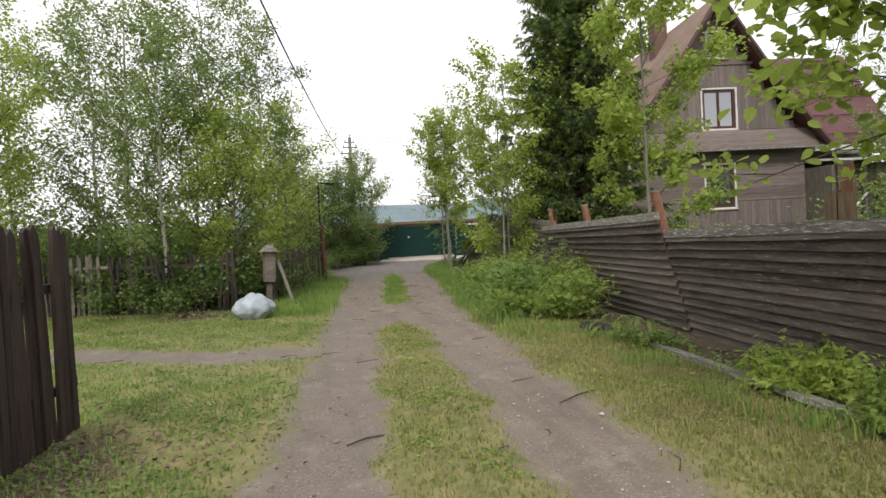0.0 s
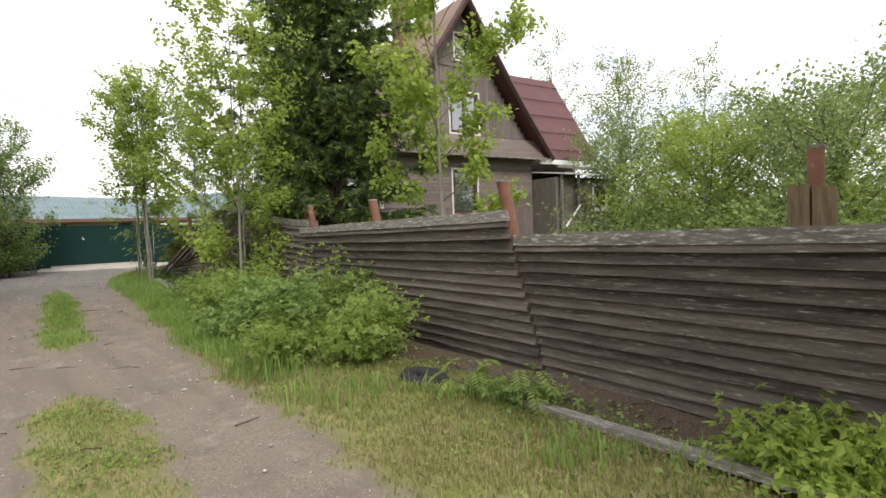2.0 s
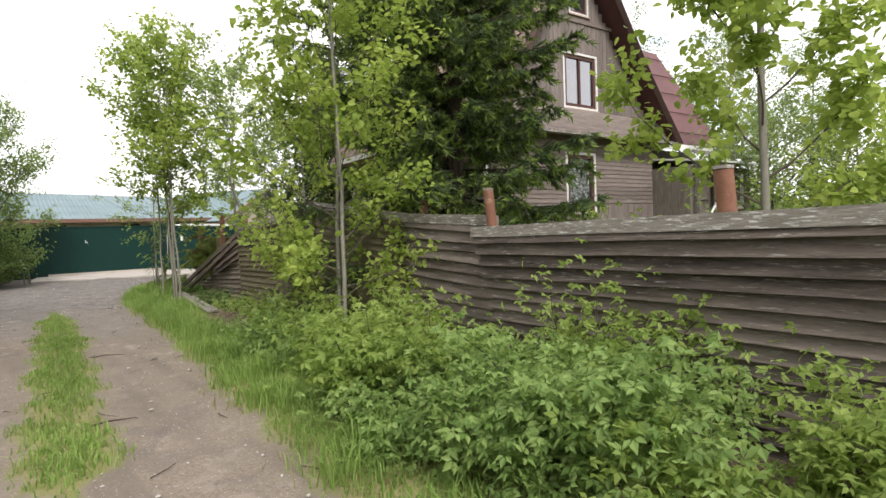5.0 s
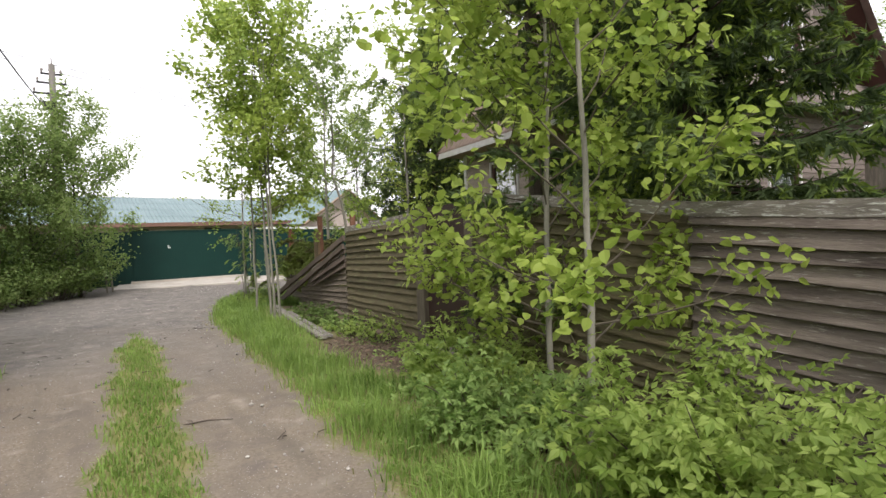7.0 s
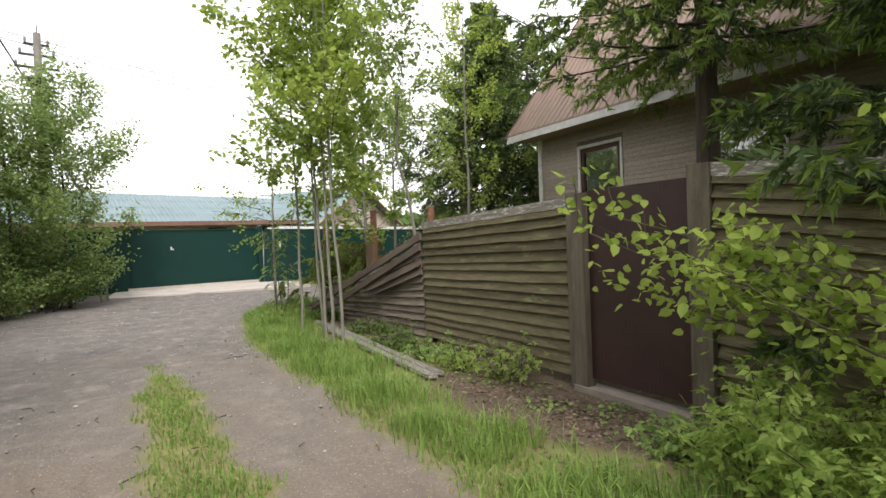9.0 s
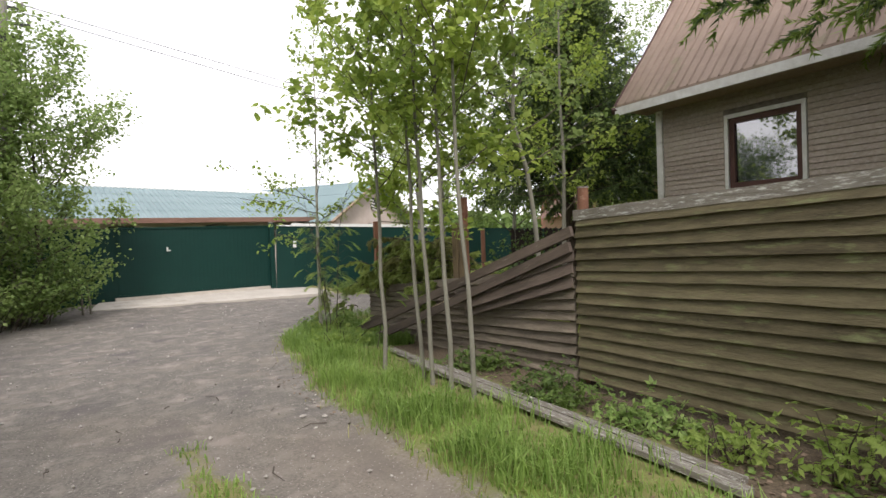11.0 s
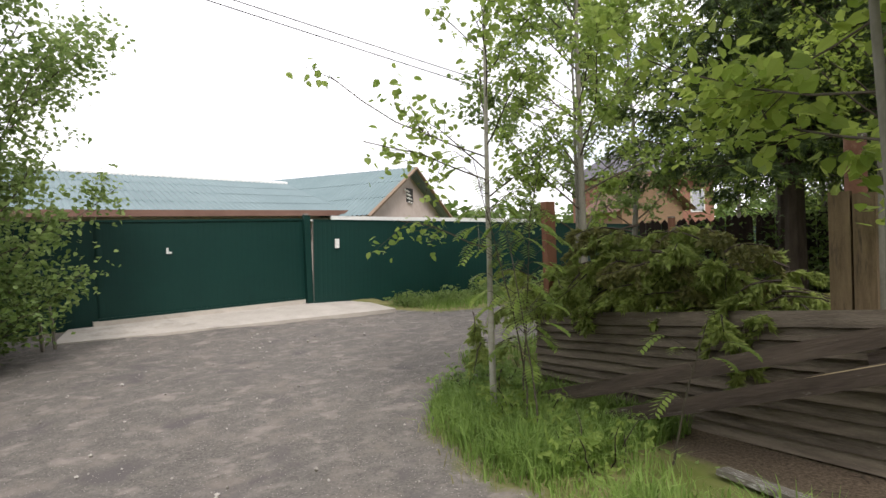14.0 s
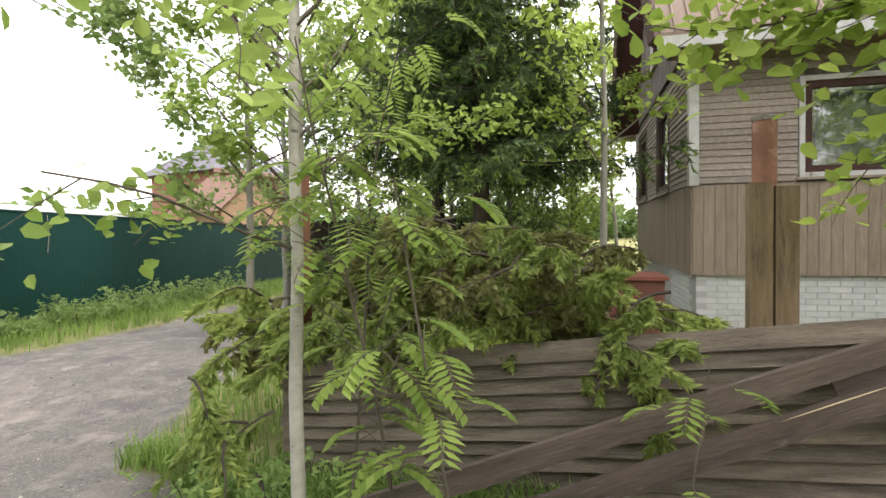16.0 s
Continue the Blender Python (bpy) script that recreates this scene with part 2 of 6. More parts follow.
# Own dark green of some trees; on undergrowth, tree shade put into the colour.
LEAF_DARK = leafy("dark_and_shaded_leaf", (0.055, 0.1, 0.022), (0.15, 0.22, 0.055), 0.45)
LEAF_SHRUB = leafy("shrub_leaf", (0.125, 0.215, 0.05), (0.32, 0.43, 0.135), 0.5)
NEEDLE = leafy("spruce_needle", (0.034, 0.058, 0.026), (0.13, 0.185, 0.065), 0.35, 0.7)
NEEDLE_TIP = leafy("spruce_new_growth", (0.09, 0.155, 0.025), (0.24, 0.32, 0.065), 0.4)
NEEDLE_CUT = leafy("drying_spruce_needle", (0.16, 0.215, 0.05), (0.41, 0.48, 0.14), 0.5)
GRASS = leafy("grass_blade", (0.15, 0.18, 0.045), (0.34, 0.37, 0.109), 0.45)
LUSH = leafy("lush_grass_blade", (0.115, 0.20, 0.038), (0.30, 0.425, 0.109), 0.48)
DRYGRASS = leafy("dry_grass_blade", (0.17, 0.165, 0.058), (0.40, 0.37, 0.166), 0.45)
BLACKMETAL = surface("black_metal", (0.01, 0.01, 0.01), (0.03, 0.03, 0.03), 4, rough=0.5)
WIREMAT = surface("cable_black", (0.02, 0.02, 0.02), (0.05, 0.05, 0.05), 4, rough=0.6)


def glass(name, tint=(0.03, 0.035, 0.04)):
    m = bpy.data.materials.new(name)
    m.use_nodes = True
    b = m.node_tree.nodes["Principled BSDF"]
    b.inputs["Base Color"].default_value = rgb(tint)
    b.inputs["Roughness"].default_value, b.inputs["Specular IOR Level"].default_value = 0.03, 0.9
    b.inputs["IOR"].default_value = 2.3
    return m


PANE = glass("window_glass")

# ---- plan ----
FA, FB = np.array((4.45, 6.8)), np.array((5.85, 21.8))
FD = (FB - FA) / np.linalg.norm(FB - FA)
FN = np.array((-FD[1], FD[0]))          # towards the road


def edge_right(y):
    return np.interp(y, [-4, 3, 9.4, 12, 17.3, 23.1, 25, 26.7, 27.6], [1.85, 1.85, 2.1, 2.35, 2.95, 3.4, 3.85, 4.35, 5.2])


def edge_left(y):
    return np.interp(y, [-4, 3, 9, 15, 19, 20.2, 21.5, 26, 33, 36], [-0.55, -0.5, -0.25, 0.02, 0.2, 0.35, -0.2, -0.5, -0.5, 1.5])


def smooth01(a, b, x):
    t = np.clip((x - a) / (b - a), 0, 1)
    return t * t * (3 - 2 * t)


def wob(x, y, k=1.0):
    return 0.5 * np.sin(1.7 * k * x + 2.3 * k * y + 1) + 0.3 * np.sin(3.9 * k * y - 2.1 * k * x) + 0.25 * np.sin(7.3 * k * x + 5.1 * k * y + 2)


def road_mask(x, y):
    """1 on bare track, 0 on grass."""
    w = wob(x, y) * 0.07 + wob(x, y, 3.1) * 0.07
    lane = smooth01(-0.5, 0.3, x - edge_left(y) + w) * smooth01(-0.45, 0.3, edge_right(y) - x + w) * (y < 29)
    c0 = np.interp(y, [0, 3, 9, 13, 18, 22], [0.6, 0.62, 0.88, 1.22, 1.68, 1.98])
    half = np.interp(y, [0, 3, 6, 8.6, 9.7, 11.2, 12.2, 16, 18, 20.5, 22.4], [0.42, 0.42, 0.36, 0.3, -0.3, -0.3, 0.24, 0.27, 0.28, 0.24, 0.02])
    mid = smooth01(-0.28, 0.22, half - np.abs(x - c0) + w * 1.1) * (y < 22.5)
    cross_y = np.interp(x, [-14, -3.8, -1.5, 0], [9.6, 8.6, 7.5, 7.4])
    cross = smooth01(-0.45, 0.3, 0.42 - np.abs(y - cross_y) + w) * (x < 0.2) * 0.85
    junction = smooth01(-0.2, 0.2, y - 27.4) * smooth01(-0.3, 0.3, 31.6 + 0.6 * (x < 9) * 6 - y) * smooth01(-0.3, 0.2, x - edge_left(y) + w)
    low = np.interp(x, [4.3, 5.2, 8, 40], [27.0, 28.0, 28.6, 26.5])
    right = smooth01(-0.2, 0.2, y - low + w) * smooth01(-0.2, 0.2, np.interp(x, [8, 9, 12.5, 40], [36, 32.2, 31.5, 29.5]) - y + w) * (x > 3)
    return np.clip(np.maximum.reduce([lane * (1 - mid), cross, junction * (x < 6), right]), 0, 1)


def ground_z(x, y):
    s = (x - FA[0]) * FD[0] + (y - FA[1]) * FD[1]
    d = (x - FA[0]) * FN[0] + (y - FA[1]) * FN[1]
    bank = -0.13 * np.exp(-((d - 0.25) / 0.8) ** 2) * smooth01(-8, -2, s) * (s < 21)
    z = bank + 0.02 * wob(x, y, 0.6)
    m = road_mask(x, y)
    z = z - 0.035 * m + 0.012 * wob(x * 2.3, y * 1.7) * m
    z = z + 0.12 * smooth01(33.2, 35.0, y) * (np.abs(x - 5) < 4)
    return z + 0.02


# ---- ground ----
def axis(a, b, c, d, fine):
    return np.concatenate([a - np.geomspace(0.3, 900, 34)[::-1], np.arange(b, c, fine), d + np.geomspace(0.1, 900, 34)])


gx, gy = axis(-8.0, -8.0, 12.0, 12.0, 0.11), axis(-3.0, -3.0, 37.0, 37.0, 0.11)
GX, GY = np.meshgrid(gx, gy, indexing="ij")
GZ = ground_z(GX, GY) * (np.abs(GX) < 60)
acc = Acc()
ni, nj = GX.shape
ii, jj = np.meshgrid(np.arange(ni - 1), np.arange(nj - 1), indexing="ij")
acc.add(np.stack([GX, GY, GZ], -1).reshape(-1, 3), np.stack([ii * nj + jj, (ii + 1) * nj + jj, (ii + 1) * nj + jj + 1, ii * nj + jj + 1], -1).reshape(-1, 4))
gme = acc.mesh("ground", True)
at = gme.attributes.new("track", "FLOAT", "POINT")
at.data.foreach_set("value", road_mask(GX, GY).ravel())
at = gme.attributes.new("grey", "FLOAT", "POINT")
at.data.foreach_set("value", (smooth01(17, 24, GY + 2.0 * wob(GX, GY, 0.4)) + 0.3 * smooth01(0.5, 0.0, GX) * (GY < 12)).ravel())
s_all = (GX - FA[0]) * FD[0] + (GY - FA[1]) * FD[1]
d_all = (GX - FA[0]) * FN[0] + (GY - FA[1]) * FN[1]
soil = np.exp(-((d_all - 0.2) / 0.55) ** 2) * (np.abs(GY - 12) < 15) + 1.3 * np.exp(-((GX - 4.75) / 0.85) ** 2 - ((GY - 18.0) / 1.5) ** 2) + 0.9 * np.exp(-((GX + 2.1) / 0.7) ** 2 - ((GY - 3.9) / 0.9) ** 2) + 0.8 * np.exp(-((GX + 3.0) / 1.3) ** 2 - ((GY - 12.2) / 0.6) ** 2)
at = gme.attributes.new("soil", "FLOAT", "POINT")
at.data.foreach_set("value", np.clip(soil, 0, 1).ravel())


def ground_material():
    m = bpy.data.materials.new("ground")
    m.use_nodes = True
    n, l = m.node_tree.nodes, m.node_tree.links
    b = n["Principled BSDF"]
    co = n.new("ShaderNodeTexCoord")

    def noise_(scale, detail=6, rough=0.6):
        t = n.new("ShaderNodeTexNoise")
        t.inputs["Scale"].default_value, t.inputs["Detail"].default_value, t.inputs["Roughness"].default_value = scale, detail, rough
        l.new(co.outputs["Object"], t.inputs["Vector"])
        return t.outputs[0]

    def rng(v, lo, hi):
        r = n.new("ShaderNodeMapRange")
        r.inputs["From Min"].default_value, r.inputs["From Max"].default_value = lo, hi
        l.new(v, r.inputs["Value"])
        return r.outputs[0]

    def mix(f, a_, b_):
        x = n.new("ShaderNodeMix")
        x.data_type = "RGBA"
        for sock, val in ((0, f), (6, a_), (7, b_)):
            if isinstance(val, tuple):
                x.inputs[sock].default_value = rgb(val)
            else:
                l.new(val, x.inputs[sock])
        return x.outputs[2]

    def attr(name):
        a_ = n.new("ShaderNodeAttribute")
        a_.attribute_name = name
        return a_.outputs["Fac"]

    def math_(op, a_, b_):
        x = n.new("ShaderNodeMath")
        x.operation = op
        for i, val in enumerate((a_, b_)):
            if isinstance(val, float):
                x.inputs[i].default_value = val
            else:
                l.new(val, x.inputs[i])
        return x.outputs[0]

    big, mid_, fine = noise_(0.7), noise_(5.0), noise_(45.0, 5, 0.7)
    vor = n.new("ShaderNodeTexVoronoi")
    vor.inputs["Scale"].default_value = 34
    l.new(co.outputs["Object"], vor.inputs["Vector"])
    brown = mix(rng(fine, 0.3, 0.7), (0.122, 0.098, 0.074), (0.27, 0.226, 0.18))
    brown = mix(rng(mid_, 0.45, 0.7), brown, (0.187, 0.158, 0.128))
    stain = noise_(1.6, 8, 0.65)
    brown = mix(rng(stain, 0.52, 0.68), brown, (0.145, 0.122, 0.105))
    brown = mix(rng(noise_(2.4, 7, 0.6), 0.56, 0.72), brown, (0.285, 0.248, 0.205))
    grey = mix(rng(fine, 0.3, 0.7), (0.08, 0.073, 0.065), (0.20, 0.184, 0.166))
    grey = mix(rng(mid_, 0.5, 0.8), grey, (0.235, 0.21, 0.19))
    grey = mix(rng(stain, 0.5, 0.75), grey, (0.22, 0.19, 0.165))
    grey = mix(rng(noise_(2.9, 7, 0.62), 0.55, 0.68), grey, (0.255, 0.225, 0.20))
    grey = mix(rng(noise_(1.15, 8, 0.6), 0.56, 0.66), grey, (0.115, 0.104, 0.10))
    rut_map = n.new("ShaderNodeMapping")
    rut_map.inputs["Scale"].default_value = (3.2, 0.32, 1.0)
    rut_map.inputs["Rotation"].default_value = (0, 0, radians(6))
    l.new(co.outputs["Object"], rut_map.inputs["Vector"])
    rut = n.new("ShaderNodeTexNoise")
    rut.inputs["Scale"].default_value, rut.inputs["Detail"].default_value = 1.3, 7
    l.new(rut_map.outputs[0], rut.inputs["Vector"])
    brown = mix(math_("MULTIPLY", rng(rut.outputs[0], 0.48, 0.68), 0.7), brown, (0.138, 0.117, 0.094))
    track = mix(attr("grey"), brown, grey)
    track = mix(rng(vor.outputs["Distance"], 0.16, 0.10), track, (0.40, 0.37, 0.34))
    dirt = mix(rng(fine, 0.35, 0.65), (0.055, 0.042, 0.03), (0.17, 0.13, 0.09))
    turf = mix(rng(mid_, 0.35, 0.65), (0.115, 0.14, 0.04), (0.25, 0.235, 0.095))
    turf = mix(rng(fine, 0.4, 0.75), turf, (0.24, 0.195, 0.11))
    turf = mix(rng(big, 0.5, 0.7), turf, (0.13, 0.165, 0.035))
    base = mix(rng(math_("ADD", attr("soil"), math_("MULTIPLY", mid_, 0.5)), 0.55, 0.85), turf, dirt)
    blend = rng(math_("ADD", attr("track"), math_("MULTIPLY", math_("SUBTRACT", math_("ADD", fine, mid_), 1.0), 0.9)), 0.3, 0.7)
    l.new(mix(blend, base, track), b.inputs["Base Color"])
    b.inputs["Roughness"].default_value, b.inputs["Specular IOR Level"].default_value = 0.95, 0.15
    bp = n.new("ShaderNodeBump")
    bp.inputs["Strength"].default_value, bp.inputs["Distance"].default_value = 0.5, 0.025
    l.new(math_("ADD", fine, mid_), bp.inputs["Height"])
    l.new(bp.outputs[0], b.inputs["Normal"])
    return m


thing("ground", label="gravel lane with grass strip and weedy verges", category="ground", kind="structure", mesh=gme, mat=ground_material())


def gz(x, y):
    return float(ground_z(np.array([float(x)]), np.array([float(y)]))[0])


# ---- lapped plank fence along the lane ----
rng_f = np.random.default_rng(5)


def plank_mesh(name, mat, length=1.0, w=0.15, t=0.03, seed=0, segs=6):
    """A plank of unit length along x, its lower edge hanging proud, with worn uneven edges."""
    r = np.random.default_rng(seed)
    xs = np.linspace(0, length, segs + 1)
    a = Acc()
    top, bot = w / 2 + r.normal(0, 0.002, segs + 1), -w / 2 + r.normal(0, 0.0035, segs + 1)
    y = np.cumsum(r.normal(0, 0.0012, segs + 1))
    y -= np.linspace(y[0], y[-1], segs + 1)
    v = []
    for i, x in enumerate(xs):
        v += [(x, y[i] - t / 2, bot[i] + 0.004), (x, y[i] + t / 2, bot[i]), (x, y[i] + t / 2 - 0.003, top[i]), (x, y[i] - t / 2, top[i])]
    f = []
    for i in range(segs):
        for k in range(4):
            f.append((i * 4 + k, (i + 1) * 4 + k, (i + 1) * 4 + (k + 1) % 4, i * 4 + (k + 1) % 4))
    f += [(0, 1, 2, 3), (segs * 4 + 3, segs * 4 + 2, segs * 4 + 1, segs * 4)]
    a.add(v, f)
    me = a.mesh(name)
    me.materials.append(mat)
    return me


PLANKS = [plank_mesh("plank", OLDWOOD, seed=k) for k in range(4)]
CORNER = [plank_mesh("plank", CORNERWOOD, seed=3)]
MOSSY = [plank_mesh("plank", MOSSWOOD, seed=k + 9) for k in range(4)]
CAPS = [plank_mesh("cap_board", CAPWOOD, w=0.11, t=0.05, seed=k + 20) for k in range(2)]


def fpos(s, z, lean, out=0.0):
    p = FA + FD * s + FN * (lean * z / 1.5 + out)
    return Vector((p[0], p[1], z))


def span(p, q, tilt=0.16, scale=1.0, ref=1.0):
    """Pose of a unit plank from p to q, its face to the road, its lower edge proud."""
    x = (q - p)
    ln = x.length
    x = x / ln
    y = Vector((FN[0], FN[1], 0))
    y = (y - x * y.dot(x)).normalized()
    z = x.cross(y)
    if z.z < 0:
        z = -z
    y2, z2 = y * math.cos(tilt) + z * math.sin(tilt), z * math.cos(tilt) - y * math.sin(tilt)
    m = Matrix((x * ln / ref, y2, z2 * scale)).transposed().to_4x4()
    m.translation = p
    return m


def fence_panel(s0, s1, bottom, top, lean, meshes, rows, cap=True, label="", out=(0.0, 0.0)):
    home = thing("plank_fence", Matrix.Translation(fpos(s0, 0, 0)), label, "fence", "lapped plank fence")
    inv = home.matrix_world.inverted()
    mat = meshes[0].materials[0]
    meshes = [plank_mesh("plank", mat, s1 - s0, t=0.038, seed=int(s0 * 31) % 97 + 100 * k, segs=max(5, int((s1 - s0) * 2.4))) for k in range(5)]
    for i in range(rows):
        k = (i + 0.5) / rows
        za, zb = bottom[0] + (top[0] - bottom[0]) * k, bottom[1] + (top[1] - bottom[1]) * k
        za, zb = za + rng_f.normal(0, 0.006), zb + rng_f.normal(0, 0.006)
        h = ((top[0] - bottom[0]) + (top[1] - bottom[1])) / 2 / rows / 0.15 * 1.22
        e = rng_f.normal(0, 0.007, 2)
        rake = -0.1 * (k - 0.5) * (lean > 0.2)
        p, q = fpos(s0 + e[0] - rake, za, lean, out[0]), fpos(s1 + e[1] - rake, zb, lean, out[1])
        part("plank", meshes[i % len(meshes)], None, home, m=inv @ span(p, q, (0.40 if mat is CORNERWOOD else 0.32) + rng_f.normal(0, 0.02), h, s1 - s0))
    for s in np.linspace(s0 + 0.12, s1 - 0.12, max(2, int((s1 - s0) / 2.2) + 1)):
        a = Acc()
        zt = np.interp(s, [s0, s1], top) - 0.03
        o = np.interp(s, [s0, s1], out) - 0.075
        pts = [fpos(s, -0.3, lean, o), fpos(s, zt, lean, o)]
        a.tube(pts, 0.045, 6)
        part("post", a, DARKWOOD, home, m=inv)
    if cap:
        rake = 0.05 * (lean > 0.2)
        p, q = fpos(s0 - 0.02 + rake, top[0], lean, out[0]), fpos(s1 + 0.02 + rake, top[1], lean, out[1])
        part("cap_board", plank_mesh("cap_board", CAPWOOD, s1 - s0, 0.11, 0.05, int(s0 * 7) % 50, 10), None, home, "lichen-grey cap board", m=inv @ span(p, q, 0, 1.0, s1 - s0))
    return home


fence_panel(-9.0, -0.12, (-0.15, -0.17), (1.40, 1.30), 0.33, PLANKS, 14, label="dark weathered lapped plank fence with pale cap board", out=(-0.2, -0.2))
fence_panel(-0.08, 5.08, (-0.14, -0.05), (1.55, 1.49), 0.36, PLANKS, 14, label="weathered grey-brown lapped plank fence leaning outward", out=(-0.2, -0.03))
fence_panel(5.1, 6.85, (-0.05, 0.0), (1.60, 1.70), 0.05, PLANKS, 14, label="weathered plank fence panel set back behind shrubs")
fence_panel(6.88, 9.95, (-0.02, 0.02), (1.70, 2.04), 0.02, MOSSY, 17, label="mossy brown lapped plank fence beside the door")
fence_panel(11.62, 14.98, (0.02, 0.0), (1.90, 1.77), 0.0, MOSSY, 15, label="mossy brown lapped plank fence with grey cap")
# collapsed end of the fence: low boards still nailed up, a fan of loose ones, and rails fallen across them
fence_panel(15.02, 20.4, (-0.14, -0.24), (1.21, 0.67), 0.0, CORNER, 11, label="low remains of the lapped plank fence at the corner", cap=False)
fallen = thing("fallen_fence_boards", Matrix.Translation(fpos(15, 0, 0)), "broken grey boards slumped diagonally across the low fence", "fence")
finv = fallen.matrix_world.inverted()
for k, (sa, za, oa, sb, zb, ob_) in enumerate([
        (15.0, 1.60, 0.05, 19.95, -0.08, 0.62), (15.02, 1.43, 0.06, 19.3, -0.14, 0.6), (15.0, 1.34, 0.03, 17.2, 0.70, 0.25),
        (15.0, 1.20, 0.05, 16.8, 0.66, 0.25), (15.02, 1.05, 0.04, 16.9, 0.55, 0.2)]):
    pa, pb = fpos(sa, za, 0, oa), fpos(sb, zb, 0, ob_)
    ln = (pb - pa).length
    bmesh_ = plank_mesh("board", FALLENWOOD, ln, 0.12 if k < 2 else 0.13, 0.055 if k < 2 else 0.024, 60 + k, 10)
    part("board", bmesh_, None, fallen, m=finv @ span(pa, pb, 0.05 if k < 2 else 0.3, 1.0, ln))
a = Acc()
a.tube([tuple(fpos(15.02 + 4.28 * f_, 1.487 - 1.57 * f_, 0, 0.075 + 0.54 * f_)) for f_ in (0.40, 0.48, 0.55, 0.62)], [0.002, 0.007, 0.007, 0.002], 4)
part("split_edge", a, surface("fresh_split_wood", (0.42, 0.32, 0.19), (0.62, 0.50, 0.33), 8, rough=0.8), fallen, "pale freshly split edge", m=finv)


# door in the fence and its posts
def upright(name, s, w, t, z0, z1, mat, out=0.0, lean=0.0, label="", category="post", group=""):
    a = Acc().box(-w / 2, w / 2, -t / 2, t / 2, 0, z1 - z0)
    m = Matrix.Translation(fpos(s, z0, 0, out)) @ pose(0, 0, 0, lean, 0, math.degrees(math.atan2(FD[1], FD[0])))
    return thing(name, m, label, category, group, mesh=a.mesh(name), mat=mat)


for s, w in ((10.06, 0.2), (11.50, 0.24)):
    upright("gate_post", s, w, 0.12, -0.3, 2.1 if s < 11 else 1.98, surface("dark_post", (0.05, 0.04, 0.03), (0.17, 0.145, 0.105), 3, (8, 8, 1), 0.95, 0.3), 0.02, label="dark squared wooden door post in the fence", group="door posts")
door = thing("fence_door", Matrix.Translation(fpos(10.16, 0.02, 0, -0.02)) @ pose(0, 0, 0, 0, 0, math.degrees(math.atan2(FD[1], FD[0]))), "closed dark brown sheet metal door in the plank fence", "door")
part("leaf", Acc().box(0.02, 1.22, -0.02, 0.02, 0.02, 1.98), DOORBROWN, door)
for z in (0.25, 1.1, 1.8):
    part("rail", Acc().box(0.05, 1.19, -0.05, -0.022, z, z + 0.05), DOORBROWN, door)
for z in (0.45, 1.6):
    part("hinge", Acc().tube([(0.0, 0.03, z), (0.0, 0.03, z + 0.12)], 0.014, 8), POLEGREY, door, "grey steel hinge")
part("latch", Acc().box(0.0, 0.05, 0.021, 0.035, 0.92, 1.1), POLEGREY, door, "pale steel latch plate")
thing("door_sill", mat=surface("dusty_sill", (0.16, 0.13, 0.11), (0.30, 0.26, 0.22), 4), mesh=Acc().box(-0.1, 1.5, -0.12, 0.10, -0.22, -0.05, Matrix.Translation(fpos(10.05, 0.0, 0, 0)) @ pose(0, 0, 0, 0, 0, math.degrees(math.atan2(FD[1], FD[0])))).mesh("door_sill"), label="dusty concrete sill under the fence door", category="sill")


def pipe_post(x, y, z0, z1, lean=(0, 0), r=0.062, board=0.0, label="rusty red-brown pipe post rising behind the fence", z_board=1.5):
    home = thing("pipe_post", Matrix.Translation((x, y, 0)), label, "post", "pipe posts of the fence")
    a = Acc().tube([(0, 0, z0), (lean[0] * 0.5, lean[1] * 0.5, (z0 + z1) / 2), (lean[0], lean[1], z1)], r, 12)
    part("pipe", a, RUST, home, smooth=True)
    part("lid", Acc().tube([(lean[0], lean[1], z1 - 0.004), (lean[0], lean[1], z1 + 0.018)], r * 1.06, 12), CAPWOOD, home, "pale worn pipe cap")
    if board:
        for k in (-1, 1):
            part("board", Acc().box(-r - 0.065, -r - 0.004, *sorted((k * 0.007, k * (board + 0.007))), z0, z_board + 0.01 * k), POSTWOOD, home, "split brown timber clamped to the pipe")
    return home


pipe_post(4.62, 4.26, -0.2, 1.9, board=0.13, r=0.052, z_board=1.64, label="rusty pipe post between two grey timber boards")
pipe_post(4.76, 6.78, -0.2, 1.88, lean=(-0.5, 0.03), label="leaning rusty red-brown pipe post at the fence joint")
pipe_post(4.9, 9.44, -0.2, 1.86, lean=(-0.43, 0.01))
pipe_post(5.02, 11.87, -0.2, 1.92, lean=(-0.24, 0.02), r=0.052, label="tan rusty pipe post behind the plank fence")
pipe_post(5.95, 14.4, -0.2, 1.98)
pipe_post(6.02, 21.75, -0.2, 2.08, board=0.0, label="red-brown pipe post at the end of the mossy fence")
pipe_post(6.24, 24.1, -0.2, 2.16, board=0.125, r=0.065, z_board=1.78, label="rusty pipe post clamped between two brown timber boards")
pipe_post(9.2, 27.0, -0.2, 1.75, r=0.05, label="slim rusty pipe post among cut boughs")
corner_post = thing("corner_post", pose(6.5, 27.03, 0, 0, 0, -5), "tall squared red-brown timber post at the corner", "post")
part("board", Acc().box(-0.07, 0.07, -0.04, 0.04, -0.2, 1.95), surface("red_timber", (0.14, 0.06, 0.035), (0.27, 0.13, 0.08), 3, (8, 8, 1), 0.85, 0.3), corner_post)

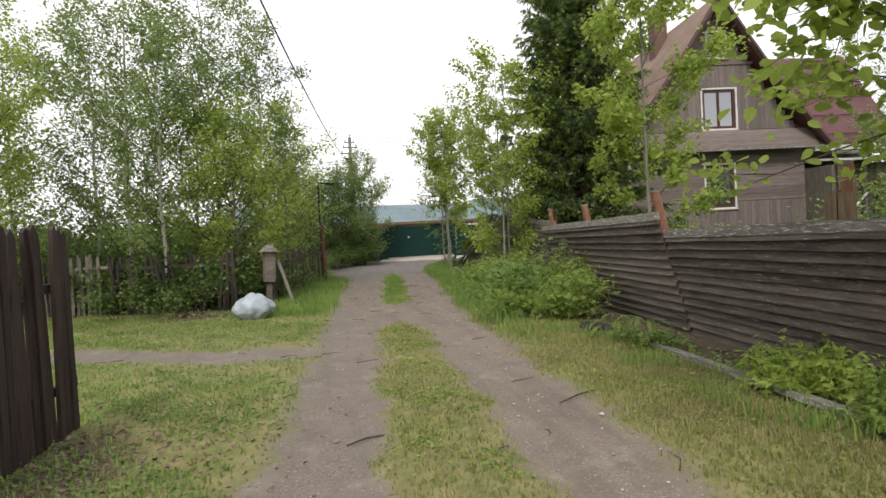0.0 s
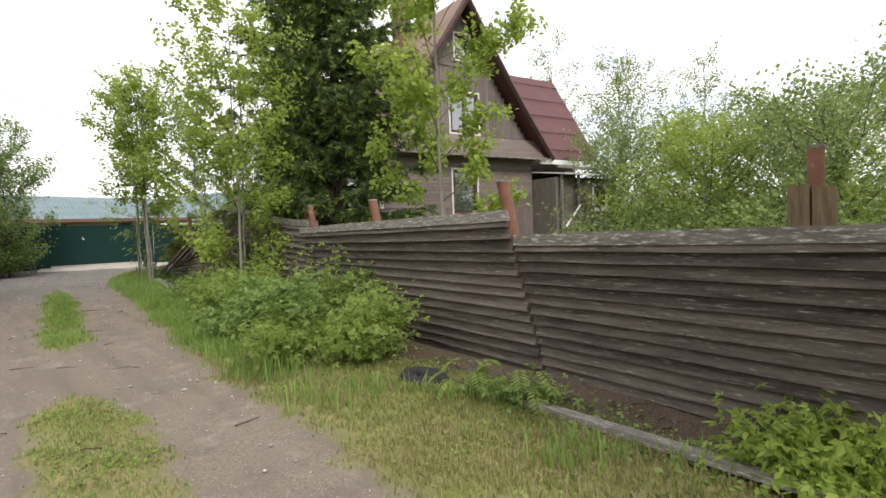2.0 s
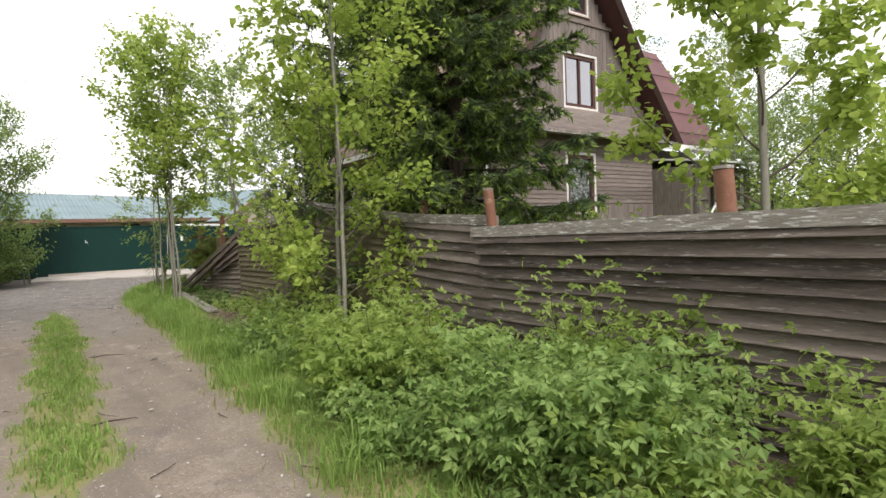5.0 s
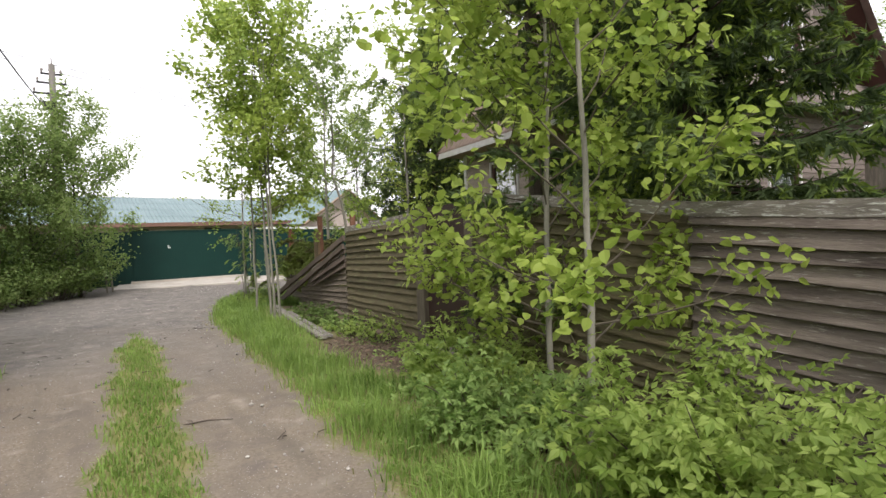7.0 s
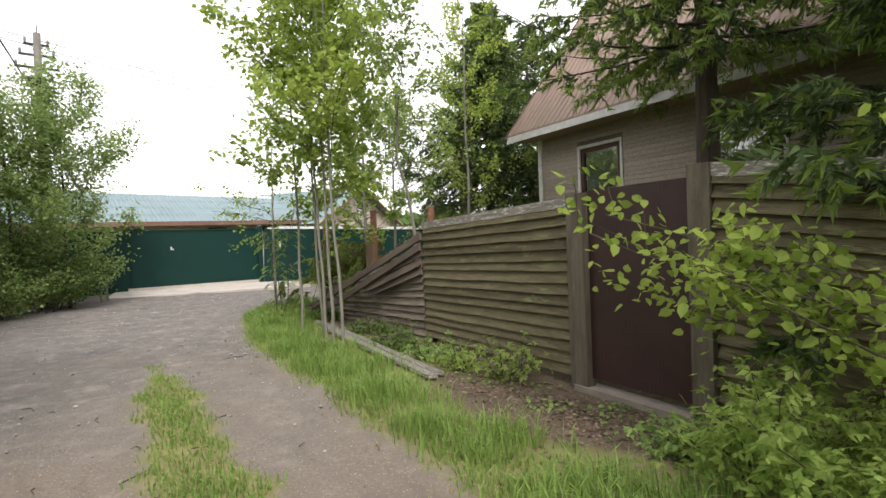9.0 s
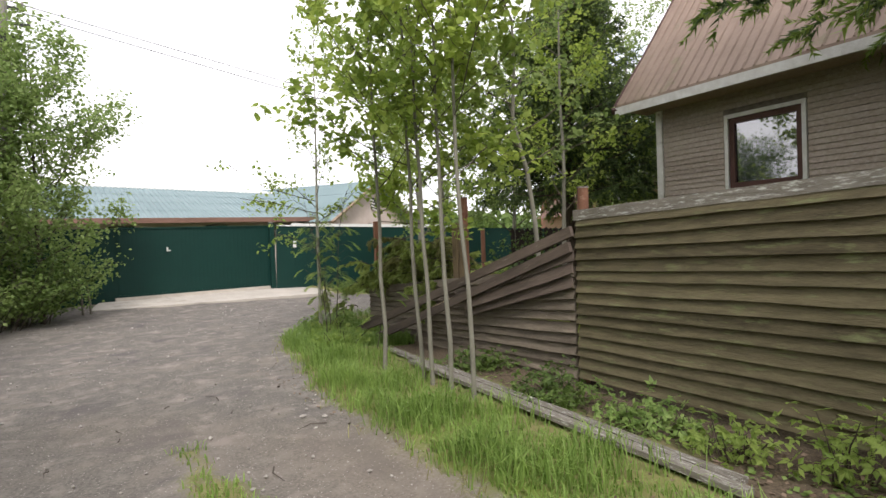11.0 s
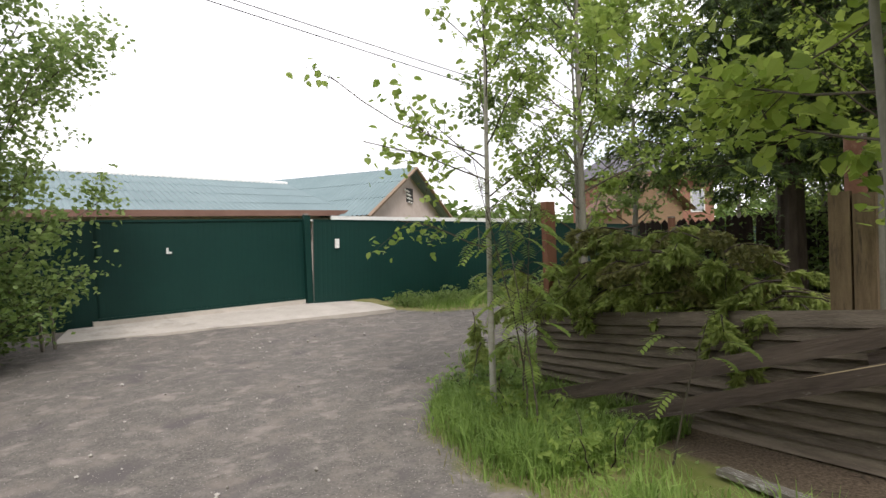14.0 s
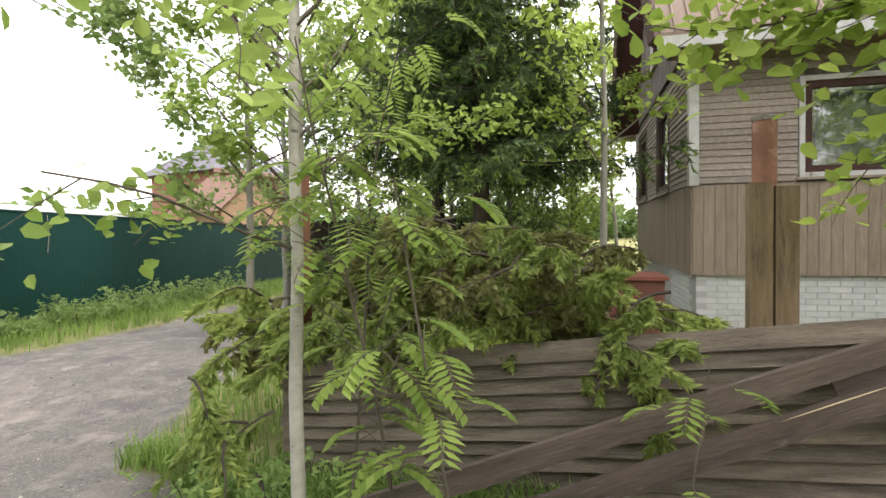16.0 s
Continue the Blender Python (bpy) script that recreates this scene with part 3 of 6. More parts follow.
# ---- house with the steep roof ----
HM = pose(10.2, 23.25, 0, 0, 0, -6.49)
house = thing("house", HM, "old brown wooden house with steep red-brown roof on white brick base", "house")
HW, HL = 6.1, 6.75


def roof_z(x, apex=8.7, half=3.55, low=3.78):
    k = abs(x - HW / 2) / half
    return low + (apex - low) * (1 - k) ** 1.0 - 0.28 * math.sin(math.pi * min(k, 1)) * 0.6


def wall_grid(parent, mat, x0, x1, z0, z1, holes, place):
    """A wall of 0.14 m between two outlines, left open at the holes; place turns (along, depth, up) into the house's axes."""
    xs = sorted({x0, x1, *[h for o in holes for h in (o[0], o[1])]})
    zs = sorted({z0, z1, *[h for o in holes for h in (o[2], o[3])]})
    for i in range(len(xs) - 1):
        for j in range(len(zs) - 1):
            cx, cz = (xs[i] + xs[i + 1]) / 2, (zs[j] + zs[j + 1]) / 2
            if any(o[0] < cx < o[1] and o[2] < cz < o[3] for o in holes):
                continue
            v = [place(x, d, z) for x in (xs[i], xs[i + 1]) for d in (0, -0.14) for z in (zs[j], zs[j + 1])]
            part("wall", Acc().add(v, [(0, 1, 3, 2), (4, 6, 7, 5), (0, 4, 5, 1), (2, 3, 7, 6), (0, 2, 6, 4), (1, 5, 7, 3)]), mat, parent)


def south(x, d, z):
    return (x, -HL - d, z)


def west(x, d, z):
    return (-d, -x, z)


def north(x, d, z):
    return (HW - x, d, z)


def cut(x0, x1, z0, z1, holes):
    """What is left of a strip beside the holes it crosses."""
    segs = [(x0, x1)]
    for o in holes:
        if o[2] - 0.06 < (z0 + z1) / 2 < o[3] + 0.06:
            nxt = []
            for s in segs:
                if o[1] < s[0] or o[0] > s[1]:
                    nxt.append(s)
                else:
                    nxt += [q for q in ((s[0], o[0]), (o[1], s[1])) if q[1] - q[0] > 0.04]
            segs = nxt
    return segs


def clad(parent, place, x0, x1, z0, z1, holes, mat, row=0.105, limit=None):
    z = z0
    while z < z1 - 0.02:
        zt = min(z + row, z1)
        a0, a1 = (x0, x1) if limit is None else limit((z + zt) / 2)
        for s in cut(a0, a1, z, zt, holes):
            lo0, lo1 = s
            v = [place(x, d, zz) for x in (lo0, lo1) for d, zz in ((0.002, z), (0.024, z), (0.008, zt - 0.004), (0.002, zt - 0.004))]
            a = Acc().add(v, [(0, 4, 5, 1), (1, 5, 6, 2), (2, 6, 7, 3), (3, 7, 4, 0), (0, 1, 2, 3), (7, 6, 5, 4)])
            part("siding_board", a, mat, parent)
        z += row


def clad_v(parent, place, x0, x1, z0, z1, mat, step=0.125, holes=(), topf=None):
    x = x0
    r = np.random.default_rng(3)
    while x < x1 - 0.03:
        xe = min(x + step, x1)
        zt = z1 if topf is None else min(z1, topf((x + xe) / 2))
        spans = [(z0, zt)]
        for o in holes:
            if o[0] < (x + xe) / 2 < o[1]:
                spans = [q for s in spans for q in ((s[0], min(s[1], o[2])), (max(s[0], o[3]), s[1])) if q[1] - q[0] > 0.03]
        for s in spans:
            if s[1] - s[0] < 0.05:
                continue
            d = 0.018 + r.uniform(0, 0.006)
            v = [place(xx, dd, zz) for xx in (x + 0.003, xe - 0.003) for dd in (0.001, d) for zz in s]
            a = Acc().add(v, [(0, 1, 3, 2), (4, 6, 7, 5), (0, 4, 5, 1), (2, 3, 7, 6), (0, 2, 6, 4), (1, 5, 7, 3)])
            part("board", a, mat, parent)
        x = xe


def window(parent, place, x0, x1, z0, z1, mullions=1, trim=FLAKY, frame_mat=None, name="window", trim_w=0.06, label=""):
    fm = frame_mat or surface("dark_window_frame", (0.045, 0.02, 0.015), (0.10, 0.045, 0.034), 5, rough=0.6)
    w = Acc()

    def slab(x_0, x_1, z_0, z_1, d0, d1, acc):
        v = [place(x, d, z) for x in (x_0, x_1) for d in (d0, d1) for z in (z_0, z_1)]
        acc.add(v, [(0, 1, 3, 2), (4, 6, 7, 5), (0, 4, 5, 1), (2, 3, 7, 6), (0, 2, 6, 4), (1, 5, 7, 3)])

    f = 0.085 if x1 - x0 > 0.9 else 0.06
    for q in ((x0, x0 + f, z0, z1), (x1 - f, x1, z0, z1), (x0 + f, x1 - f, z0, z0 + f), (x0 + f, x1 - f, z1 - f, z1)):
        slab(*q, -0.07, 0.0, w)
    for k in range(mullions):
        xm = x0 + (x1 - x0) * (k + 1) / (mullions + 1)
        slab(xm - 0.03, xm + 0.03, z0 + f, z1 - f, -0.068, -0.004, w)
    ob = part(name, w, fm, parent, label)
    g = Acc()
    slab(x0 + f, x1 - f, z0 + f, z1 - f, -0.045, -0.04, g)
    part("pane", g, PANE, ob, "reflecting window glass")
    for q in ((x0 - trim_w, x0, z0 - trim_w, z1 + trim_w), (x1, x1 + trim_w, z0 - trim_w, z1 + trim_w), (x0, x1, z0 - trim_w, z0), (x0, x1, z1, z1 + trim_w)):
        t = Acc()
        slab(*q, 0.0, 0.034, t)
        part("trim", t, trim, ob)
    s = Acc()
    slab(x0 - 0.1, x1 + 0.1, z0 - trim_w - 0.03, z0 - trim_w, 0.0, 0.07, s)
    part("sill", s, SKIRT, ob)
    return ob


S_HOLES = [(2.64, 3.62, 1.9, 3.32), (2.62, 3.76, 4.52, 5.82), (2.88, 3.48, 6.88, 7.70)]
W_HOLES = [(1.27, 2.36, 2.2, 3.31), (4.2, 5.4, 2.18, 3.33)]
N_HOLES = [(HW - 2.9, HW - 1.7, 2.18, 3.5), (HW - 5.6, HW - 4.4, 2.18, 3.5)]
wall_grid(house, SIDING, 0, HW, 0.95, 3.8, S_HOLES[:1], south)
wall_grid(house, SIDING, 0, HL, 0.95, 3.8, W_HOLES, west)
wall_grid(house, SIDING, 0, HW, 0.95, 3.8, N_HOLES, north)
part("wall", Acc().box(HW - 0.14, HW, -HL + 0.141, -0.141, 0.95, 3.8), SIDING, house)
part("floor", Acc().box(0.14, HW - 0.14, -HL + 0.14, -0.14, 0.95, 1.05), SKIRT, house)
part("upper_floor", Acc().box(0.14, HW - 0.14, -HL + 0.14, -0.14, 3.72, 3.82), SKIRT, house)
# gables
for place, y, holes in ((south, -HL, S_HOLES[1:]), (north, 0, [(2.5, 3.6, 4.55, 5.85)])):
    a = Acc()
    zs = np.arange(3.82, 8.3, 0.22)
    for z in zs:
        half = (8.5 - (z + 0.22)) * 0.64
        if half < 0.05:
            break
        for s in cut(HW / 2 - half, HW / 2 + half, z, z + 0.22, holes):
            v = [place(x, d, zz) for x in s for d in (-0.02, -0.14) for zz in (z, z + 0.22)]
            a.add(v, [(0, 1, 3, 2), (4, 6, 7, 5), (0, 4, 5, 1), (2, 3, 7, 6), (0, 2, 6, 4), (1, 5, 7, 3)])
    part("gable", a, SIDING_V, house)
# South boards get the shaded tone, west and north boards the lit one.
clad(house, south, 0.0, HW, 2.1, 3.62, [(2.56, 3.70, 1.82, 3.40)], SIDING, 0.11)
clad(house, west, 0.0, HL, 2.1, 3.72, [(o[0] - 0.075, o[1] + 0.075, o[2] - 0.1, o[3] + 0.075) for o in W_HOLES], SIDING_LIT, 0.085)
clad(house, north, 0.0, HW, 2.1, 3.72, [(o[0] - 0.075, o[1] + 0.075, o[2] - 0.1, o[3] + 0.075) for o in N_HOLES], SIDING_LIT, 0.085)
for pl, x1 in ((south, HW), (west, HL), (north, HW)):
    clad_v(house, pl, 0.0, x1, 0.93, 2.08, SIDING_V if pl is south else SKIRT, 0.13, [(2.56, 3.70, 1.82, 3.40)] if pl is south else ())
gable_top = lambda x: roof_z(x) - 0.22
clad_v(house, south, 0.3, HW - 0.3, 4.46, 8.3, SIDING_V, 0.14, [(o[0] - 0.075, o[1] + 0.075, o[2] - 0.1, o[3] + 0.075) for o in S_HOLES[1:]], gable_top)
clad_v(house, north, 0.3, HW - 0.3, 3.9, 8.3, SIDING_V, 0.14, [(2.45, 3.65, 4.5, 5.9)], gable_top)
# sloping skirt roof of boards over the ground floor of the south front
for k in range(6):
    t0 = k / 6
    a = Acc().box(-0.25, HW + 0.25, -0.012, 0.012, -0.075, 0.075, Matrix.Translation((0, -HL - 0.36 + 0.30 * t0, 3.86 + 0.60 * t0)) @ pose(0, 0, 0, -28))
    part("skirt_board", a, SIDING, house)
part("ledge", Acc().box(-0.35, HW + 0.35, -HL - 0.5, -HL - 0.33, 3.72, 3.79), CAPWOOD, house)
for z in (6.62,):
    part("band", Acc().box(HW / 2 - 1.35, HW / 2 + 1.35, -HL - 0.06, -HL - 0.024, z, z + 0.09), SIDING, house)
window(house, south, *S_HOLES[0], mullions=0)
window(house, south, *S_HOLES[1], mullions=1)
window(house, south, *S_HOLES[2], mullions=0)
for o in W_HOLES:
    window(house, west, *o, mullions=0)
for o in N_HOLES:
    window(house, north, *o, mullions=0, trim=SIDING)
window(house, north, 2.5, 3.6, 4.55, 5.85, mullions=1)
for x, y in ((0, 0), (0, -HL), (HW, 0)):
    part("corner_board", Acc().box(x - 0.05, x + 0.07, y - 0.07, y + 0.05, 2.08, 3.75), FLAKY, house, "flaking white corner board")
VERGE = surface("verge_wood", (0.05, 0.03, 0.026), (0.12, 0.075, 0.065), 4)
# roof: two folded slopes with thickness and seams
for side in (-1, 1):
    a = Acc()
    xs = np.linspace(0, 1, 13)
    v = []
    for k in xs:
        x = HW / 2 + side * (3.6 - 3.6 * k)
        for y in (-HL - 0.55, 0.5):
            for t in (0, 0.07):
                v.append((x, y, roof_z(x, half=3.62) + t))
    f = []
    for i in range(12):
        b_ = i * 4
        f += [(b_, b_ + 2, b_ + 6, b_ + 4), (b_ + 1, b_ + 5, b_ + 7, b_ + 3), (b_, b_ + 4, b_ + 5, b_ + 1), (b_ + 2, b_ + 3, b_ + 7, b_ + 6)]
    f += [(0, 1, 3, 2), (48, 50, 51, 49)]
    rf = part("roof", a.add(v, f), BROWNROOF if side < 0 else REDPAINT, house)
    n_seam = 44 if side < 0 else 16
    for k in range(n_seam + 1):
        y = -HL - 0.53 + (HL + 1.0) * k / n_seam
        pts = [(HW / 2 + side * (3.6 - 3.6 * q), y, roof_z(HW / 2 + side * (3.6 - 3.6 * q), half=3.62) + 0.075) for q in (0, 0.25, 0.5, 0.75, 1)]
        part("seam", Acc().tube(pts, 0.02, 4), BROWNROOF if side < 0 else REDPAINT, rf)
    part("fascia", Acc().box(*sorted((HW / 2 + side * 3.6, HW / 2 + side * 3.64)), -HL - 0.55, 0.5, 3.68, 3.82), FLAKY, house, "peeling white eaves board")
    for y in (-HL - 0.57, 0.52):
        pts = [(HW / 2 + side * (3.62 - 3.62 * q), y, roof_z(HW / 2 + side * (3.62 - 3.62 * q), half=3.62) - 0.03) for q in np.linspace(0, 1, 9)]
        part("verge_board", Acc().tube(pts, 0.09, 4), VERGE, house)
    part("soffit", Acc().box(*sorted((HW / 2 + side * 3.0, HW / 2 + side * 3.58)), -HL - 0.3, 0.3, 3.70, 3.74), SKIRT, house)
chim = part("chimney", Acc().box(2.35, 2.85, -4.2, -3.7, 7.0, 9.6), surface("chimney_brick", (0.11, 0.066, 0.054), (0.20, 0.125, 0.10), 7, rough=0.95, bump=0.4), house)
part("chimney_cap", Acc().box(2.3, 2.9, -4.25, -3.65, 9.6, 9.7), POLEGREY, chim)
# cross wing and porch on the east side
wing = Acc()
for v in ([(4.6, -7.1, 3.72), (9.35, -7.1, 3.72), (9.35, -4.75, 7.3), (3.9, -4.75, 7.3)], [(4.6, -2.5, 3.72), (9.35, -2.5, 3.72), (9.35, -4.75, 7.3), (3.9, -4.75, 7.3)]):
    vv = np.array(v)
    wing.add(np.vstack([vv, vv + (0, 0, 0.08)]), [(0, 1, 2, 3), (7, 6, 5, 4), (0, 4, 5, 1), (1, 5, 6, 2), (2, 6, 7, 3), (3, 7, 4, 0)])
wr = part("wing_roof", wing, REDPAINT, house, "dark red ribbed metal roof")
for k in range(5):
    t = (k + 0.5) / 5
    part("seam", Acc().tube([(4.6 - 0.7 * t, -7.1 + 2.35 * t - 0.05, 3.72 + 3.58 * t + 0.1), (9.35, -7.1 + 2.35 * t - 0.05, 3.72 + 3.58 * t + 0.1)], 0.018, 4), REDPAINT, wr)
part("wing_fascia", Acc().box(6.2, 9.4, -7.15, -7.1, 3.6, 3.76), WHITEPAINT, house)
part("wing_wall", Acc().box(HW + 0.01, 9.0, -6.2, -2.8, 0.0, 3.75), SIDING_V, house)
part("porch_wall", Acc().box(7.15, 9.15, -7.95, -6.21, 0.1, 3.05), GREYWOOD, house, "grey board porch wall")
clad_v(house, lambda x, d, z: (x, -7.95 - d, z), 7.15, 9.15, 0.1, 3.05, GREYWOOD, 0.14, [(7.86, 8.74, 1.84, 2.9)])
window(house, lambda x, d, z: (x, -7.955 - d, z), 7.95, 8.65, 1.93, 2.82, mullions=0, frame_mat=WHITEPAINT)
part("porch_roof", Acc().box(6.15, 9.45, -8.3, -6.2, 0, 0.05, Matrix.Translation((0, 0, 0)) @ Matrix.Translation((0, -8.3, 3.12)) @ pose(0, 0, 0, 7) @ Matrix.Translation((0, 8.3, 0))), WHITEPAINT, house, "pale corrugated porch roof")
part("porch_wall", Acc().box(6.12, 7.14, -7.9, -6.21, 0.1, 3.05), GREYWOOD, house, "grey board porch front")
pd = part("porch_door", Acc().box(6.38, 6.98, -7.96, -7.9, 0.3, 2.75), SIDING_V, house, "grey panelled porch door")
for z in (0.5, 1.3, 2.1):
    part("door_panel", Acc().box(6.46, 6.9, -7.985, -7.96, z, z + 0.55), SIDING, pd)
for x in (6.25, 7.08):
    part("porch_post", Acc().box(x - 0.04, x + 0.04, -8.1, -8.02, 0, 3.12), CAPWOOD, house)
part("brace", Acc().tube([(6.3, -8.12, 1.3), (7.1, -8.12, 2.1)], 0.04, 4), WHITEPAINT, house, "pale diagonal porch brace")
part("gutter", Acc().tube([(6.2, -7.95, 3.42), (9.3, -7.95, 3.35)], 0.05, 6), CAPWOOD, house)
# white brick base
base = part("plinth", Acc().box(0.05, HW - 0.05, -HL + 0.05, -0.05, -0.1, 0.95), surface("mortar", (0.45, 0.44, 0.41), (0.58, 0.57, 0.54), 9, rough=0.95), house, "whitewashed brick plinth")
WHITEBRICK = surface("whitewashed_brick", (0.55, 0.55, 0.52), (0.78, 0.78, 0.75), 9, rough=0.9, bump=0.3, spots=(0.36, 0.24, 0.19), spot_scale=2.5, spot_at=0.72, per_object=0.35)
bme = Acc().box(0, 0.242, -0.03, 0.012, 0, 0.066).mesh("brick")
bme.materials.append(WHITEBRICK)
for r_ in range(13):
    z = -0.04 + r_ * 0.076
    for k in range(15):
        u = k * 0.253 + (0.126 if r_ % 2 else 0)
        if u + 0.242 < 3.9:
            part("brick", bme, None, base, m=pose(0.05, -u - 0.242 - 0.05, z, 0, 0, 90))
    for k in range(6):
        u = k * 0.253 + (0.126 if r_ % 2 else 0)
        part("brick", bme, None, base, m=pose(0.3 + u, -0.05, z))
shed_box = thing("red_metal_sheet", pose(9.6, 24.1, 0, 0, 0, -8), "red-brown painted metal tank beside the house", "tank")
part("body", Acc().box(-0.3, 0.5, -0.3, 0.3, 0.0, 0.95), surface("red_primer", (0.13, 0.05, 0.036), (0.20, 0.08, 0.058), 3, rough=0.7), shed_box)
part("lid", Acc().box(-0.34, 0.54, -0.34, 0.34, 0.95, 0.99), surface("red_primer_lid", (0.15, 0.05, 0.035), (0.25, 0.085, 0.06), 3, rough=0.7), shed_box)


# ---- green sheet wall and gate ----
def ribbed(x0, x1, z0, z1, pitch=0.2, depth=0.022, y=0.0):
    """Trapezoid-ribbed sheet in the x-z plane."""
    a = Acc()
    xs, ys = [], []
    x = x0
    while x < x1:
        for f_, d in ((0, 0), (0.55, 0), (0.65, 1), (0.9, 1)):
            if x + f_ * pitch <= x1:
                xs.append(x + f_ * pitch)
                ys.append(y - d * depth)
        x += pitch
    n_ = len(xs)
    v = [(q, w, z0) for q, w in zip(xs, ys)] + [(q, w, z1) for q, w in zip(xs, ys)]
    v += [(q, w + 0.006, z0) for q, w in zip(xs, ys)] + [(q, w + 0.006, z1) for q, w in zip(xs, ys)]
    f = [(i, i + 1, n_ + i + 1, n_ + i) for i in range(n_ - 1)] + [(2 * n_ + i, 3 * n_ + i, 3 * n_ + i + 1, 2 * n_ + i + 1) for i in range(n_ - 1)]
    f += [(n_ + i, n_ + i + 1, 3 * n_ + i + 1, 3 * n_ + i) for i in range(n_ - 1)]
    return a.add(v, f)


gate = thing("green_sliding_gate", pose(0, 35.2, 0), "closed dark green sheet metal sliding gate", "gate")
part("sheet", ribbed(3.12, 7.34, 0.30, 2.16, 0.115, 0.002, 0), GREENSHEET, gate)
part("bottom_rail", Acc().box(3.1, 7.3, -0.03, 0.05, 0.25, 0.32), GREENSHEET, gate)
part("top_rail", Acc().box(3.1, 7.3, -0.03, 0.05, 2.155, 2.2), GREENSHEET, gate)
part("handle", Acc().box(4.32, 4.36, -0.05, -0.02, 1.5, 1.62).box(4.37, 4.42, -0.045, -0.02, 1.5, 1.54), WHITEPAINT, gate, "small white handle plate")
leftw = thing("green_sheet_wall", pose(0, 35.27, 0, 0, 0, 0), "dark green ribbed sheet metal wall beside the gate", "wall", "green sheet wall")
part("sheet", ribbed(-3.0, 3.2, 0.1, 2.18, 0.115, 0.002, 0), GREENSHEET, leftw)
gp = thing("gate_pillar", pose(7.36, 35.1, 0), "square dark green steel gate post", "post")
part("post", Acc().box(-0.06, 0.09, -0.06, 0.06, 0.0, 2.27), GREENSHEET, gp)
part("cap", Acc().box(-0.05, 0.05, -0.05, 0.05, 2.27, 2.31), POLEGREY, gp, "grey post cap")
WA = Vector((7.44, 35.0, 0))
wall_turn = math.degrees(math.atan2(32.7 - 35.0, 24 - 7.44))
rightw = thing("green_sheet_wall", Matrix.Translation(WA) @ pose(0, 0, 0, 0, 1.7, wall_turn), "long dark green ribbed sheet metal wall along the lane", "wall", "green sheet wall")
part("sheet", ribbed(0, 14, 0.12, 2.14, 0.115, 0.002, 0), GREENSHEET, rightw)
part("sheet", ribbed(14.02, 34, 0.12, 2.16, 0.115, 0.002, 0.01), GREENSHEET, rightw)
part("cap_strip", Acc().box(0, 34, -0.02, 0.03, 2.14, 2.17), GREENSHEET, rightw)
for k in range(12):
    part("post", Acc().box(k * 2.8, k * 2.8 + 0.06, 0.02, 0.08, -0.1, 2.1), POLEGREY, rightw)
part("letter_box", Acc().box(0.52, 0.62, -0.06, -0.025, 1.48, 1.70), WHITEPAINT, rightw, "small white intercom box")
part("cable", Acc().tube([(4.75, -0.04, 2.12), (4.78, -0.045, 1.7), (4.75, -0.045, 1.4)], 0.008, 5), CAPWOOD, rightw, "loose pale cable hanging down")
strip = thing("white_shed_roof", Matrix.Translation(WA) @ pose(0, 0, 0, 0, 1.5, wall_turn), "long low white sheet roof behind the green wall", "roof")
part("sheet", Acc().box(0.55, 6.9, 0.3, 2.4, 0, 0.05, Matrix.Translation((0, 0, 2.12)) @ pose(0, 0, 0, 3)), WHITEPAINT, strip)
part("edge_board", Acc().box(0.55, 6.9, 0.22, 0.3, 2.05, 2.27), WHITEPAINT, strip)
for k in range(3):
    part("post", Acc().box(0.9 + 2.8 * k, 1.0 + 2.8 * k, 1.2, 1.3, -0.1, 2.35), POLEGREY, strip)
slab = thing("gate_apron", None, "pale concrete apron slab in front of the gate", "slab", mesh=Acc().add(
    [(2.3, 34.2, 0.08), (8.55, 33.2, 0.05), (8.6, 34.75, 0.14), (7.3, 35.12, 0.18), (2.6, 35.14, 0.19), (2.3, 34.2, -0.1), (8.55, 33.2, -0.1), (8.6, 34.75, -0.1), (7.3, 35.12, -0.1), (2.6, 35.14, -0.1)],
    [(0, 1, 3, 4), (0, 5, 6, 1)]).add([(8.55, 33.2, 0.05), (8.6, 34.75, 0.14), (7.3, 35.12, 0.18), (8.55, 33.2, -0.1), (8.6, 34.75, -0.1), (2.3, 34.2, 0.08), (2.6, 35.14, 0.19), (2.3, 34.2, -0.1), (2.6, 35.14, -0.1)], [(0, 1, 2), (0, 3, 4), (0, 4, 1), (5, 6, 8), (5, 8, 7)]).mesh("slab"), mat=CONCRETE)
thing("gate_kerb", None, "pale concrete kerb under the sliding gate", "kerb", mesh=Acc().box(3.0, 7.28, 35.12, 35.3, 0.0, 0.27).mesh("kerb"), mat=CONCRETE)


